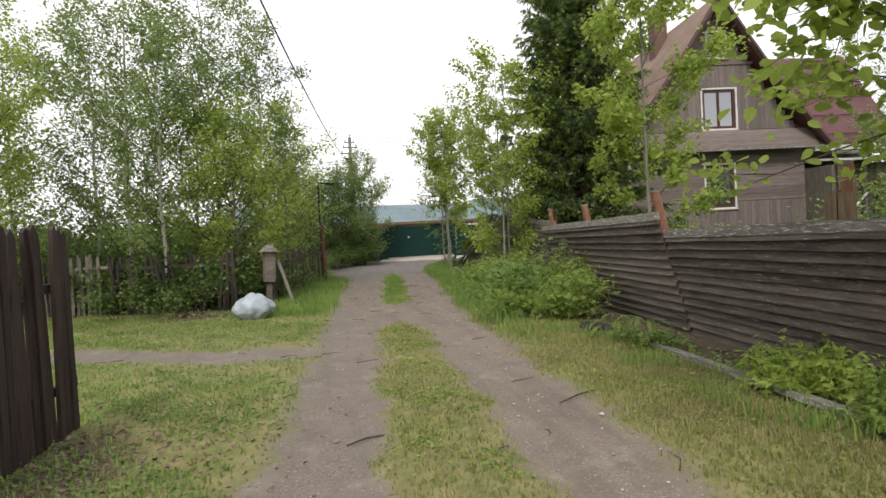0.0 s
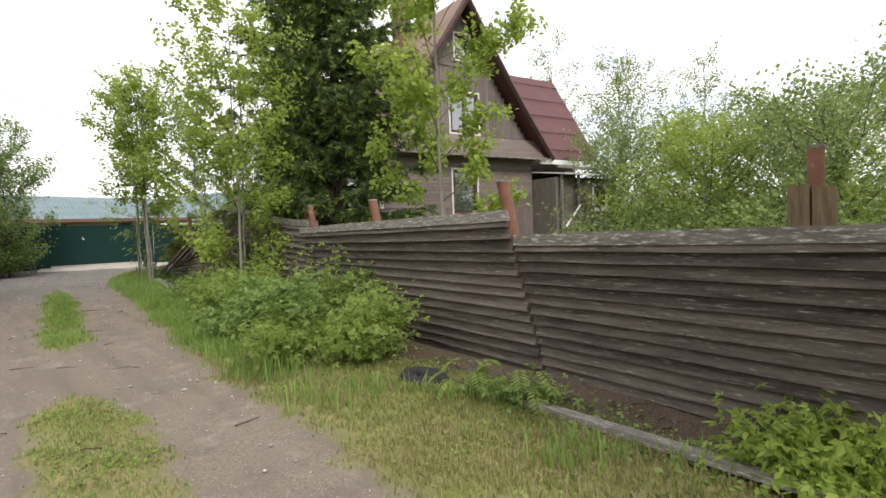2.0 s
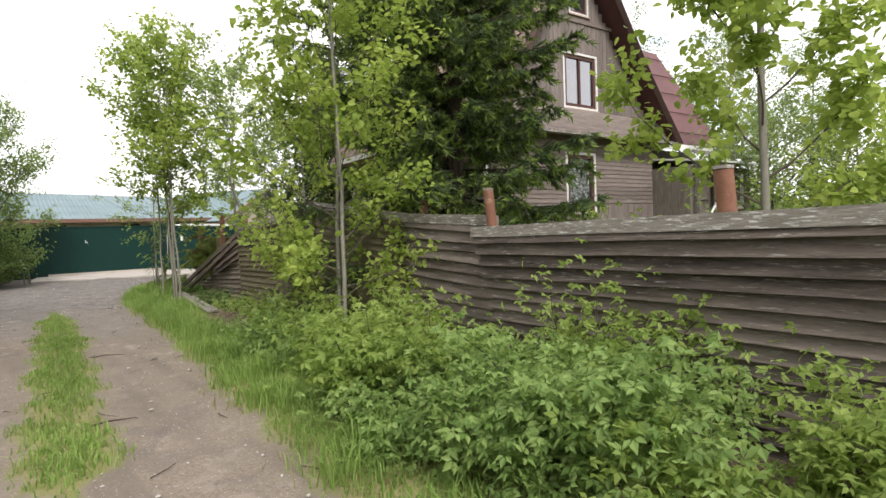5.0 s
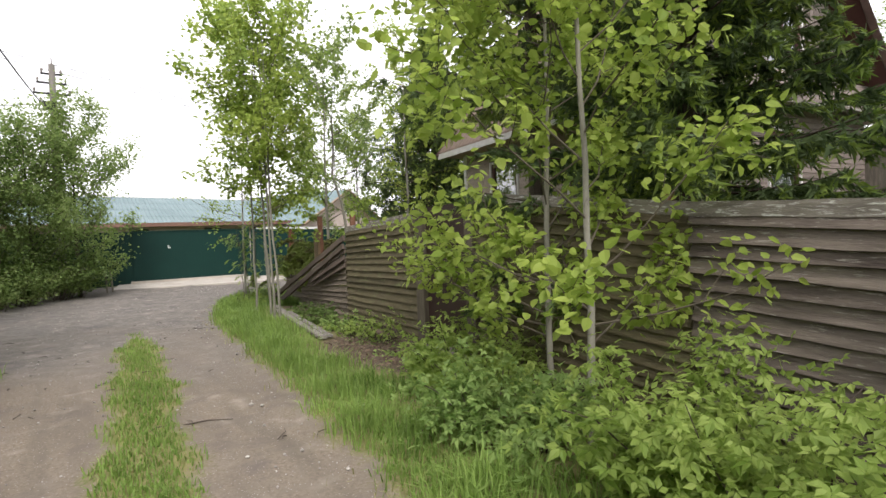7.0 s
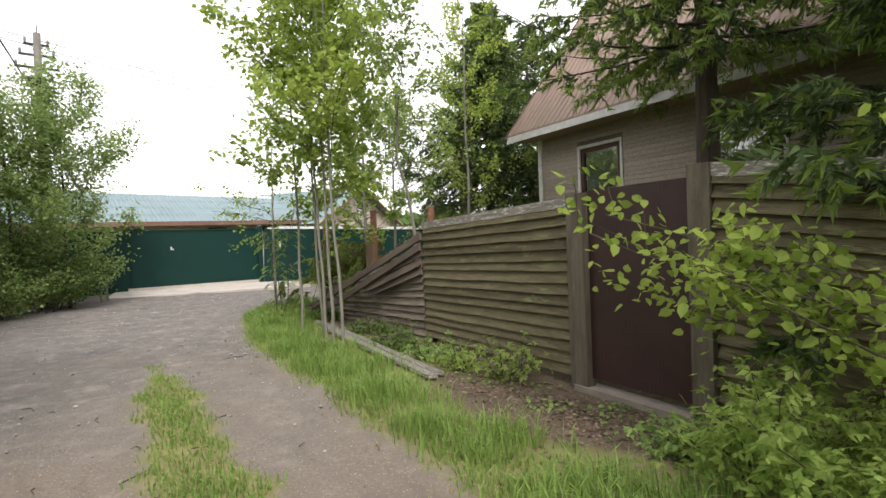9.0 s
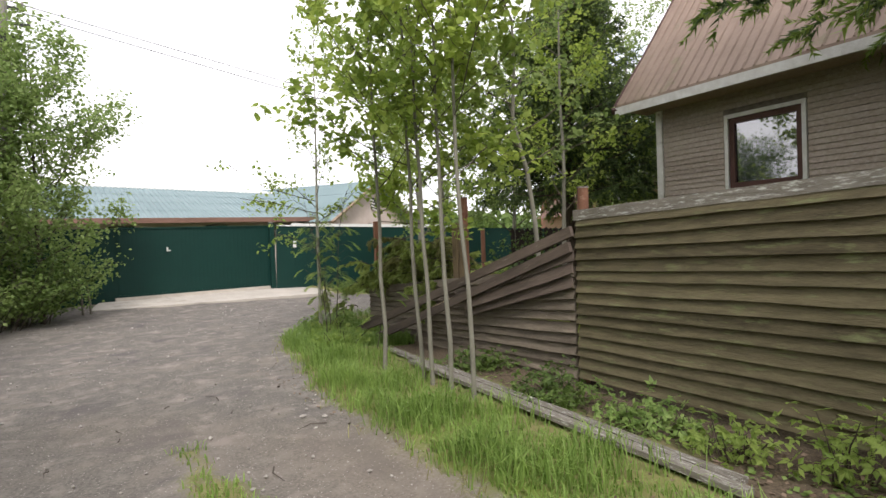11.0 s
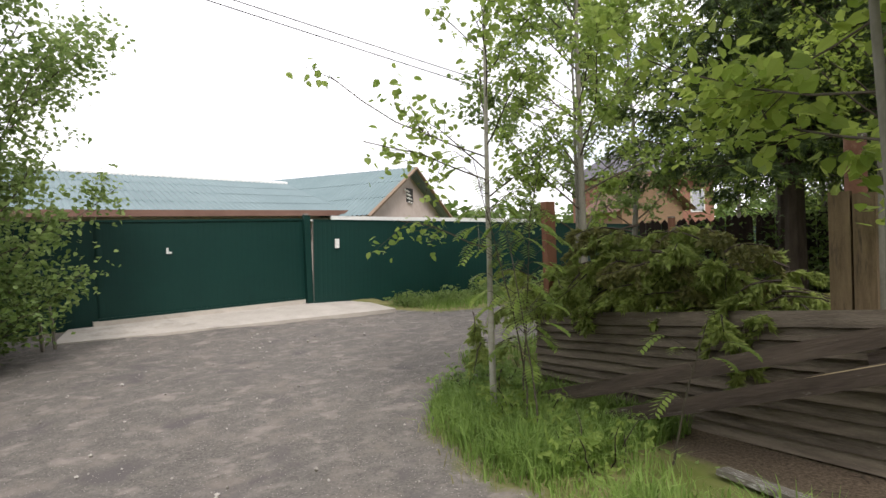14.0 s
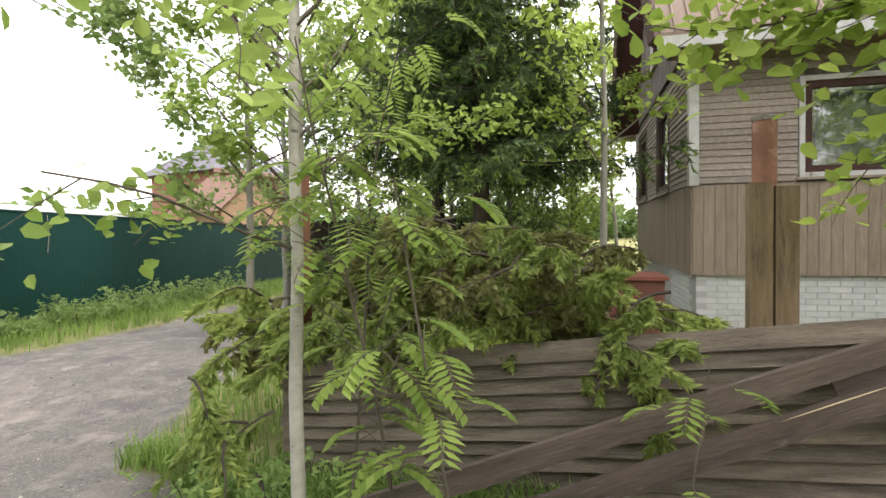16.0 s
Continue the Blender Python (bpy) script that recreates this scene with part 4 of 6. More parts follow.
# ---- long house behind the gate, with teal corrugated roofs ----
def wave_roof(p0, p1, p2, p3, pitch=0.18, depth=0.02, courses=3):
    """Corrugated sheet between eave p0-p1 and ridge p3-p2, in overlapping courses."""
    p0, p1, p2, p3 = map(np.array, (p0, p1, p2, p3))
    out = []
    n_ = max(8, int(np.linalg.norm(p1 - p0) / pitch * 4))
    nrm = np.cross(p1 - p0, p3 - p0)
    nrm = nrm / np.linalg.norm(nrm)
    if nrm[2] < 0:
        nrm = -nrm
    t = np.linspace(0, 1, n_ + 1)
    wv = np.sin(t * n_ / 4 * 2 * np.pi)[:, None] * depth * nrm
    for c in range(courses):
        k0, k1 = c / courses, (c + 1) / courses + (0.02 if c < courses - 1 else 0)
        lo = (p0 + (p1 - p0) * t[:, None]) * (1 - k0) + (p3 + (p2 - p3) * t[:, None]) * k0 + wv + nrm * 0.012
        hi = (p0 + (p1 - p0) * t[:, None]) * (1 - k1) + (p3 + (p2 - p3) * t[:, None]) * k1 + wv
        a = Acc()
        m_ = n_ + 1
        a.add(np.vstack([lo, hi, lo - nrm * 0.008, hi - nrm * 0.008]), [(i, i + 1, m_ + i + 1, m_ + i) for i in range(n_)] + [(2 * m_ + i, 2 * m_ + i + 1, i + 1, i) for i in range(n_)] + [(2 * m_ + i, 3 * m_ + i, 3 * m_ + i + 1, 2 * m_ + i + 1) for i in range(n_)])
        out.append(a)
    return out


PLASTER = surface("pinkish_plaster", (0.36, 0.30, 0.27), (0.50, 0.43, 0.39), 2.5, rough=0.95, bump=0.2, spots=(0.28, 0.21, 0.18), spot_scale=3, spot_at=0.62)
REDWALL = surface("red_brown_board", (0.12, 0.066, 0.05), (0.22, 0.13, 0.10), 2.0, rough=0.85)
longhouse = thing("long_house", None, "low long house with teal corrugated roof behind the green wall", "house")
part("wall", Acc().box(-8, 11.5, 39.9, 44.5, 0, 2.62), PLASTER, longhouse)
part("eaves_board", Acc().box(-8.2, 11.0, 39.28, 39.36, 2.5, 2.68), REDWALL, longhouse)
for w in wave_roof((-8.3, 39.3, 2.66), (11.0, 39.3, 2.60), (11.0, 44.4, 4.10), (-8.3, 43.6, 4.42), courses=4):
    part("roof_course", w, TEALROOF, longhouse)
part("roof_back", Acc().add([(-8.3, 43.6, 4.42), (11, 44.4, 4.1), (11, 48.6, 2.6), (-8.3, 48.6, 2.6)], [(0, 1, 2, 3)]), TEALROOF, longhouse)
part("ridge", Acc().tube([(-8.3, 43.6, 4.44), (11, 44.4, 4.12)], 0.07, 6), WHITEPAINT, longhouse, "pale metal ridge")
for x in (-1.0, 3.4, 6.6, 9.0):
    part("window", Acc().box(x, x + 0.8, 39.86, 39.9, 1.7, 2.4), PANE, longhouse)
G = np.array((14.3, 40.6, 0.0))
gw, gr = np.array((0.87, 0.49, 0)), np.array((-0.49, 0.87, 0))
gable_house = thing("gable_house", None, "plastered house end with teal roof and small attic window", "house")
HALF, EZ, RZ = 4.0, 2.45, 4.45


def gpt(u, r_, z):
    return tuple(G + gw * u + gr * r_ + np.array((0, 0, z)))


a = Acc()
v = [gpt(-HALF + 0.35, 0, 0), gpt(HALF - 0.35, 0, 0), gpt(HALF - 0.35, 0, EZ + 0.1), gpt(0, 0, RZ - 0.12), gpt(-HALF + 0.35, 0, EZ + 0.1)]
v += [tuple(np.array(q) + gr * 7) for q in v]
a.add(v[:5], [(0, 1, 2, 3, 4)]).add(v, [(0, 5, 6, 1), (1, 6, 7, 2), (4, 9, 5, 0)])
part("wall", a, PLASTER, gable_house)
for sgn in (-1, 1):
    for w in wave_roof(gpt(sgn * HALF, -0.45, EZ), gpt(sgn * HALF, 7.5, EZ), gpt(0, 7.5, RZ), gpt(0, -0.45, RZ), courses=3):
        part("roof_course", w, TEALROOF, gable_house)
    part("verge_board", Acc().tube([gpt(sgn * HALF, -0.47, EZ - 0.05), gpt(0, -0.47, RZ - 0.05)], 0.07, 4), surface("tan_board", (0.18, 0.125, 0.088), (0.28, 0.205, 0.145), 4), gable_house)
a = Acc()
v = [gpt(u, d, z) for u in (-0.05, 0.55) for d in (-0.03, 0.02) for z in (3.1, 3.65)]
a.add(v, [(0, 1, 3, 2), (4, 6, 7, 5), (0, 4, 5, 1), (2, 3, 7, 6), (0, 2, 6, 4), (1, 5, 7, 3)])
part("attic_window", a, BLACKMETAL, gable_house, "dark open attic window")
for k in range(4):
    p_ = gpt(-0.15 + 0.16 * k, -0.06, 3.45 - 0.13 * k)
    part("shutter_slat", Acc().tube([gpt(-0.28 + 0.1 * k, -0.06, 3.56 - 0.15 * k), gpt(0.12 + 0.1 * k, -0.06, 3.50 - 0.15 * k)], 0.035, 4), WHITEPAINT, gable_house, "broken white slat")

# brick house with hipped roof, and a wooden porch, far along the lane
bh = thing("brick_house", pose(34.2, 42.4, 0, 0, 0, -25), "orange brick house with hipped grey-violet metal roof", "house")
part("wall", Acc().box(-3.1, 3.1, -3.1, 3.1, 0, 5.0), surface("orange_brick", (0.18, 0.085, 0.058), (0.29, 0.15, 0.105), 6, rough=0.9), bh)
VIOLET = surface("grey_violet_roof", (0.07, 0.065, 0.078), (0.13, 0.12, 0.14), 1.5, rough=0.7)
roof = part("roof", Acc().add([(-3.8, -3.8, 4.95), (3.8, -3.8, 4.95), (3.8, 3.8, 4.95), (-3.8, 3.8, 4.95), (-0.5, 0, 7.5), (0.5, 0, 7.5)], [(0, 1, 5, 4), (1, 2, 5), (2, 3, 4, 5), (3, 0, 4), (3, 2, 1, 0)]), VIOLET, bh)
for k in range(-3, 4):
    part("seam", Acc().tube([(k, -3.82, 5.0), (k * 0.15, -0.05, 7.54)], 0.03, 4), WHITEPAINT, roof)
part("eaves", Acc().box(-3.85, 3.85, -3.88, -3.8, 4.75, 4.98), REDWALL, bh)
for x in (-2.3, -0.4, 1.4):
    wd = part("window", Acc().box(x, x + 1.0, -3.16, -3.08, 2.6, 4.0), WHITEPAINT, bh)
    part("pane", Acc().box(x + 0.08, x + 0.92, -3.18, -3.16, 2.68, 3.92), PANE, wd)
ph = thing("wooden_annex", pose(28.5, 39.3, 0, 0, 0, -25), "small yellow-brown wooden annex with pitched roof", "house")
YWOOD = surface("brown_yellow_board", (0.15, 0.095, 0.055), (0.25, 0.165, 0.10), 4, (1, 1, 6), rough=0.8)
part("wall", Acc().box(-1.8, 1.8, -1.6, 1.6, 0, 2.9).add([(-1.8, -1.6, 2.9), (1.8, -1.6, 2.9), (0, -1.6, 4.3)], [(0, 1, 2)]), YWOOD, ph)
part("roof", Acc().add([(-2.3, -2.1, 2.6), (0, -2.1, 4.5), (0, 1.9, 4.5), (-2.3, 1.9, 2.6), (2.3, -2.1, 2.6), (2.3, 1.9, 2.6)], [(0, 1, 2, 3), (1, 4, 5, 2)]), surface("brown_tiles", (0.10, 0.055, 0.04), (0.19, 0.11, 0.08), 4), ph)

# ---- power pole, lamp post and wires ----
pole = thing("power_pole", pose(0.88, 33.5, 0, 0, 0, 0), "grey concrete power pole with cross arms and box", "power pole")
part("shaft", Acc().tube([(0, 0, -0.2), (0, 0, 4), (0.02, 0, 7.75)], [0.15, 0.125, 0.095], 8), POLEGREY, pole)
for z, w in ((7.4, 0.3), (7.1, 0.42), (6.75, 0.52), (6.45, 0.36)):
    arm = part("cross_arm", Acc().box(-w, w, -0.03, 0.03, z, z + 0.06), BLACKMETAL, pole)
    for x in (-w + 0.04, w - 0.04):
        part("insulator", Acc().tube([(x, 0, z + 0.06), (x, 0, z + 0.14), (x, 0, z + 0.2)], [0.02, 0.045, 0.02], 8), POLEGREY, arm)
part("clamp", Acc().box(-0.28, 0.12, -0.14, -0.05, 6.2, 6.5), BLACKMETAL, pole)
part("box", Acc().box(0.08, 0.26, -0.12, 0.1, 5.05, 5.55), BLACKMETAL, pole)
part("tip", Acc().tube([(0.02, 0, 7.74), (0.02, 0, 7.98)], 0.02, 6), POLEGREY, pole)


def wire(p, q, sag, r, label):
    p, q = np.array(p, float), np.array(q, float)
    t = np.linspace(0, 1, 25)[:, None]
    pts = p + (q - p) * t
    pts[:, 2] -= sag * 4 * (t * (1 - t))[:, 0]
    thing("overhead_wire", None, label, "wire", "overhead wires", mesh=Acc().tube(pts, r, 5).mesh("wire"), mat=WIREMAT)


wire((0.62, 33.4, 6.35), (-2.6, -6.0, 7.6), 1.0, 0.02, "thick black overhead cable above the lane")
wire((0.7, 33.45, 6.4), (-30, 34, 6.2), 0.9, 0.016, "thin black overhead wire crossing the sky")
wire((-8.0, 42.4, 11.6), (19.5, 30.4, 3.45), 0.1, 0.014, "thin black overhead wire along the lane")
wire((-8.0, 42.7, 11.95), (19.6, 30.7, 3.8), 0.1, 0.014, "thin black overhead wire along the lane")
lamp = thing("lamp_post", pose(-0.72, 21.3, 0), "slim black metal lamp post with short arm", "lamp post")
part("pole", Acc().tube([(0, 0, -0.1), (0, 0, 3.75)], 0.035, 8), BLACKMETAL, lamp)
part("arm", Acc().tube([(0, 0, 3.72), (0.45, 0.1, 3.72)], 0.03, 6), BLACKMETAL, lamp)
part("lamp_head", Acc().box(0.3, 0.62, -0.02, 0.2, 3.64, 3.72), BLACKMETAL, lamp)
rp = thing("rusty_stake", pose(-0.55, 19.6, 0, 3, -2, 0), "rusty brown pipe standing by the picket fence", "post")
part("pipe", Acc().tube([(0, 0, -0.1), (0, 0, 2.1)], 0.06, 8), RUST, rp)

# ---- picket fences on the other side of the lane ----


def picket_mesh(h, w, t, mat, jag, seed):
    r = np.random.default_rng(seed)
    tip = h + r.uniform(-jag, jag)
    v = [(-w / 2, -t / 2, 0), (w / 2, -t / 2, 0), (w / 2, -t / 2, tip - w * 0.7), (0, -t / 2, tip), (-w / 2, -t / 2, tip - w * 0.5)]
    v += [(x, t / 2, z) for x, _, z in v]
    me = Acc().add(v, [(0, 1, 2, 3, 4), (9, 8, 7, 6, 5)]).add(v, [(0, 5, 6, 1), (1, 6, 7, 2), (2, 7, 8, 3), (3, 8, 9, 4), (4, 9, 5, 0)]).mesh("picket")
    me.materials.append(mat)
    return me


def picket_fence(p, q, h, step, w, mat, jag=0.06, tilt=2.0, label="", rails=(0.3, 1.0), seed=1, gaps=0.0, t=0.022):
    p, q = Vector((*p, 0)), Vector((*q, 0))
    d = q - p
    ln = d.length
    home = thing("picket_fence", Matrix.Translation(p) @ pose(0, 0, 0, 0, 0, math.degrees(math.atan2(d.y, d.x))), label, "fence", "picket fences")
    r = np.random.default_rng(seed)
    ms = [picket_mesh(h, w, t, mat, jag, seed * 7 + k) for k in range(6)]
    for k in range(int(ln / step)):
        if r.random() < gaps:
            continue
        x = k * step + r.normal(0, step * 0.08)
        w_ = (d.normalized() * x + p)
        part("picket", ms[k % 6], None, home, m=pose(x, r.uniform(-0.01, 0.01), gz(w_.x, w_.y) - 0.04, r.normal(0, tilt), r.normal(0, tilt), 0))
    for z in rails:
        part("rail", Acc().box(-0.05, ln, 0.018, 0.06, z, z + 0.07), mat, home)
    for k in range(int(ln / 2.2) + 1):
        part("post", Acc().tube([(k * 2.2 + 0.05, 0.09, -0.2), (k * 2.2 + 0.05, 0.09, h - 0.1)], 0.045, 6), mat, home)
    return home


picket_fence((-2.40, -1.5), (-2.20, 5.02), 1.68, 0.10, 0.07, DARKWOOD, 0.035, 0.7, "tall dark brown stained picket fence by the lane", (0.35, 1.15), 3, t=0.03)
picket_fence((-9.5, 14.9), (-5.35, 13.9), 1.45, 0.13, 0.08, GREYWOOD, 0.05, 1.5, "grey weathered picket fence with gaps", (0.35, 1.1), 4)
picket_fence((-5.3, 13.8), (-2.25, 12.9), 1.4, 0.105, 0.065, surface("dark_old_picket", (0.016, 0.013, 0.011), (0.075, 0.062, 0.052), 3, (7, 7, 1), 0.95, 0.3, per_object=0.4), 0.14, 7, "crooked dark old picket fence overgrown by trees", (0.4, 1.05), 5, 0.12)
picket_fence((-1.65, 13.6), (-0.8, 21.4), 1.3, 0.2, 0.07, surface("dark_lane_picket", (0.04, 0.033, 0.027), (0.16, 0.135, 0.11), 3, (7, 7, 1), 0.95, 0.3, per_object=0.4), 0.12, 5, "crooked dark picket fence along the lane", (0.4, 1.0), 6, 0.25)
mb = thing("post_box_on_stake", pose(-1.72, 13.3, 0, 0, 3, 20), "old grey wooden box with small roof on a stake", "post box")
part("stake", Acc().box(-0.06, 0.06, -0.05, 0.05, -0.2, 1.2), OLDWOOD, mb)
part("box", Acc().box(-0.12, 0.12, -0.11, 0.11, 0.6, 1.32), OLDWOOD, mb)
part("roof", Acc().add([(-0.2, -0.2, 1.3), (0.2, -0.2, 1.3), (0.2, 0.2, 1.3), (-0.2, 0.2, 1.3), (0, -0.2, 1.47), (0, 0.2, 1.47)], [(0, 1, 4), (2, 3, 5)]).add([(-0.2, -0.2, 1.3), (0.2, -0.2, 1.3), (0.2, 0.2, 1.3), (-0.2, 0.2, 1.3), (0, -0.2, 1.47), (0, 0.2, 1.47)], [(1, 2, 5, 4), (3, 0, 4, 5), (0, 3, 2, 1)]), CAPWOOD, mb, "pale grey board roof")
part("strut", Acc().tube([(0.2, 0, 1.1), (0.55, -0.2, 0)], 0.04, 5), GREYWOOD, mb)

# sack, tyre, boards on the ground
bm = bmesh.new()
bmesh.ops.create_icosphere(bm, subdivisions=4, radius=1.0)
for vert in bm.verts:
    c = vert.co.copy()
    k = 1 + 0.16 * noise.noise(c * 2.2) + 0.10 * noise.noise(c * 5.5) + 0.05 * noise.noise(c * 12)
    z = c.z
    vert.co = Vector((c.x * 0.36 * k * (1.08 - 0.35 * max(z, 0)), c.y * 0.28 * k * (1.05 - 0.3 * max(z, 0)), max(-0.02, 0.24 + 0.26 * z * k)))
me = bpy.data.meshes.new("sack")
bm.to_mesh(me)
bm.free()
for p_ in me.polygons:
    p_.use_smooth = True
sack = thing("rubbish_sack", pose(-1.72, 11.05, gz(-1.72, 11.05), 0, 0, 20), "crumpled white plastic sack lying on the grass", "sack", mesh=me, mat=surface("white_plastic_film", (0.22, 0.27, 0.30), (0.42, 0.46, 0.48), 5, rough=0.4, bump=0.9, spec=0.5))
tyre = Acc()
ring = np.linspace(0, 2 * np.pi, 25)
tyre.tube(np.stack([0.17 * np.cos(ring), 0.17 * np.sin(ring), 0 * ring], -1), 0.07, 10, False)
thing("old_tyre", pose(3.5, 7.2, gz(3.5, 7.2) + 0.02, 8, 5, 0), "old black rubber tyre half sunk in weeds", "tyre", mesh=tyre.mesh("tyre", True), mat=surface("old_rubber", (0.012, 0.012, 0.012), (0.04, 0.04, 0.038), 9, rough=0.85, bump=0.4))


def ground_board(x0, y0, x1, y1, w, t, mat, label, lift=0.02):
    z0, z1 = gz(x0, y0) + lift, gz(x1, y1) + lift
    ln = math.hypot(x1 - x0, y1 - y0)
    me = plank_mesh("board", mat, ln, w, t, seed=int(x0 * 100 + y0 * 10), segs=8)
    ang = math.degrees(math.atan2(y1 - y0, x1 - x0))
    thing("loose_board", pose(x0, y0, z0, 82, -math.degrees(math.atan2(z1 - z0, ln)), ang), label, "board", "loose boards", mesh=me)


ground_board(3.75, 6.1, 3.5, 2.6, 0.15, 0.05, CAPWOOD, "long grey timber lying at the foot of the fence", 0.03)
ground_board(4.9, 23.6, 4.28, 19.3, 0.13, 0.04, CAPWOOD, "long grey board lying in the grass", 0.05)
ground_board(5.05, 23.2, 4.42, 19.4, 0.13, 0.04, CAPWOOD, "long grey board lying in the grass", 0.05)
ground_board(5.2, 24.6, 4.6, 21.0, 0.12, 0.04, CAPWOOD, "long grey board lying in the grass", 0.05)
picket_fence((12.6, 29.4), (14.9, 25.6), 1.85, 0.135, 0.13, DARKWOOD, 0.03, 0.6, "dark brown board fence at the back of the yard", (0.35, 1.1), 8)
for x, y, h in ((2.15, 33.85, 0.95), (2.32, 33.95, 0.8)):
    st_ = thing("wooden_stake", pose(x, y, 0, 3, -4, 0), "thin grey wooden stake beside the gate", "stake", "stakes by the gate")
    part("shaft", Acc().tube([(0, 0, -0.1), (0.01, 0, h / 2), (0, 0.01, h)], [0.03, 0.028, 0.024], 6), GREYWOOD, st_)

# ---- plants ----
def leaves(acc, pos, size, rg, up=0.5, hexa=True, aspect=0.85, tri=False):
    """Leaves with a folded midrib at the given places, each turned its own way."""
    n_ = len(pos)
    size = size * rg.uniform(0.65, 1.25, n_)
    nrm = rg.normal(0, 1, (n_, 3))
    nrm[:, 2] = np.abs(nrm[:, 2]) * (1 + up) + up * 0.6
    nrm /= np.linalg.norm(nrm, axis=1)[:, None]
    t = np.cross(nrm, rg.normal(0, 1, (n_, 3)))
    t /= np.linalg.norm(t, axis=1)[:, None] + 1e-9
    t[:, 2] -= 0.35
    t /= np.linalg.norm(t, axis=1)[:, None]
    s = np.cross(nrm, t)
    s /= np.linalg.norm(s, axis=1)[:, None] + 1e-9
    S, a_ = size[:, None], aspect
    if tri:
        vs = []
        for ang, k_ in ((-0.95, 0.8), (0.0, 1.0), (0.95, 0.8)):
            t2 = t * math.cos(ang) + s * math.sin(ang)
            s2 = s * math.cos(ang) - t * math.sin(ang)
            o = pos + S * t2 * 0.12
            vs.append(np.stack([o, o + S * k_ * (t2 * 0.42 + s2 * 0.30 * a_ + nrm * 0.06), o + S * k_ * (t2 - nrm * 0.10), o + S * k_ * (t2 * 0.42 - s2 * 0.30 * a_ + nrm * 0.06)], 1))
        v = np.stack(vs, 1).reshape(-1, 3)
        f = (np.arange(n_ * 3) * 4)[:, None] + np.array([[0, 1, 2, 3]])
    elif hexa:
        pts = [pos, pos + S * (t * 0.22 + s * 0.40 * a_ + nrm * 0.07), pos + S * (t * 0.62 + s * 0.36 * a_ + nrm * 0.06), pos + S * t, pos + S * (t * 0.62 - s * 0.36 * a_ + nrm * 0.06), pos + S * (t * 0.22 - s * 0.40 * a_ + nrm * 0.07)]
        v = np.stack(pts, 1).reshape(-1, 3)
        b_ = (np.arange(n_) * 6)[:, None]
        f = np.vstack([b_ + np.array([[0, 1, 2, 3]]), b_ + np.array([[0, 3, 4, 5]])])
    else:
        v = np.stack([pos, pos + S * (t * 0.45 + s * 0.42 * a_ + nrm * 0.05), pos + S * t, pos + S * (t * 0.45 - s * 0.42 * a_ + nrm * 0.05)], 1).reshape(-1, 3)
        f = (np.arange(n_) * 4)[:, None] + np.array([[0, 1, 2, 3]])
    acc.add(v, f)


def curve_pts(p, d, ln, rg, n_=5, rise=0.0, wobble=0.06):
    pts = [np.array(p, float)]
    d = np.array(d, float)
    for _ in range(n_ - 1):
        d = d + rg.normal(0, wobble, 3) + np.array((0, 0, rise / n_))
        d /= np.linalg.norm(d)
        pts.append(pts[-1] + d * ln / (n_ - 1))
    return np.array(pts)


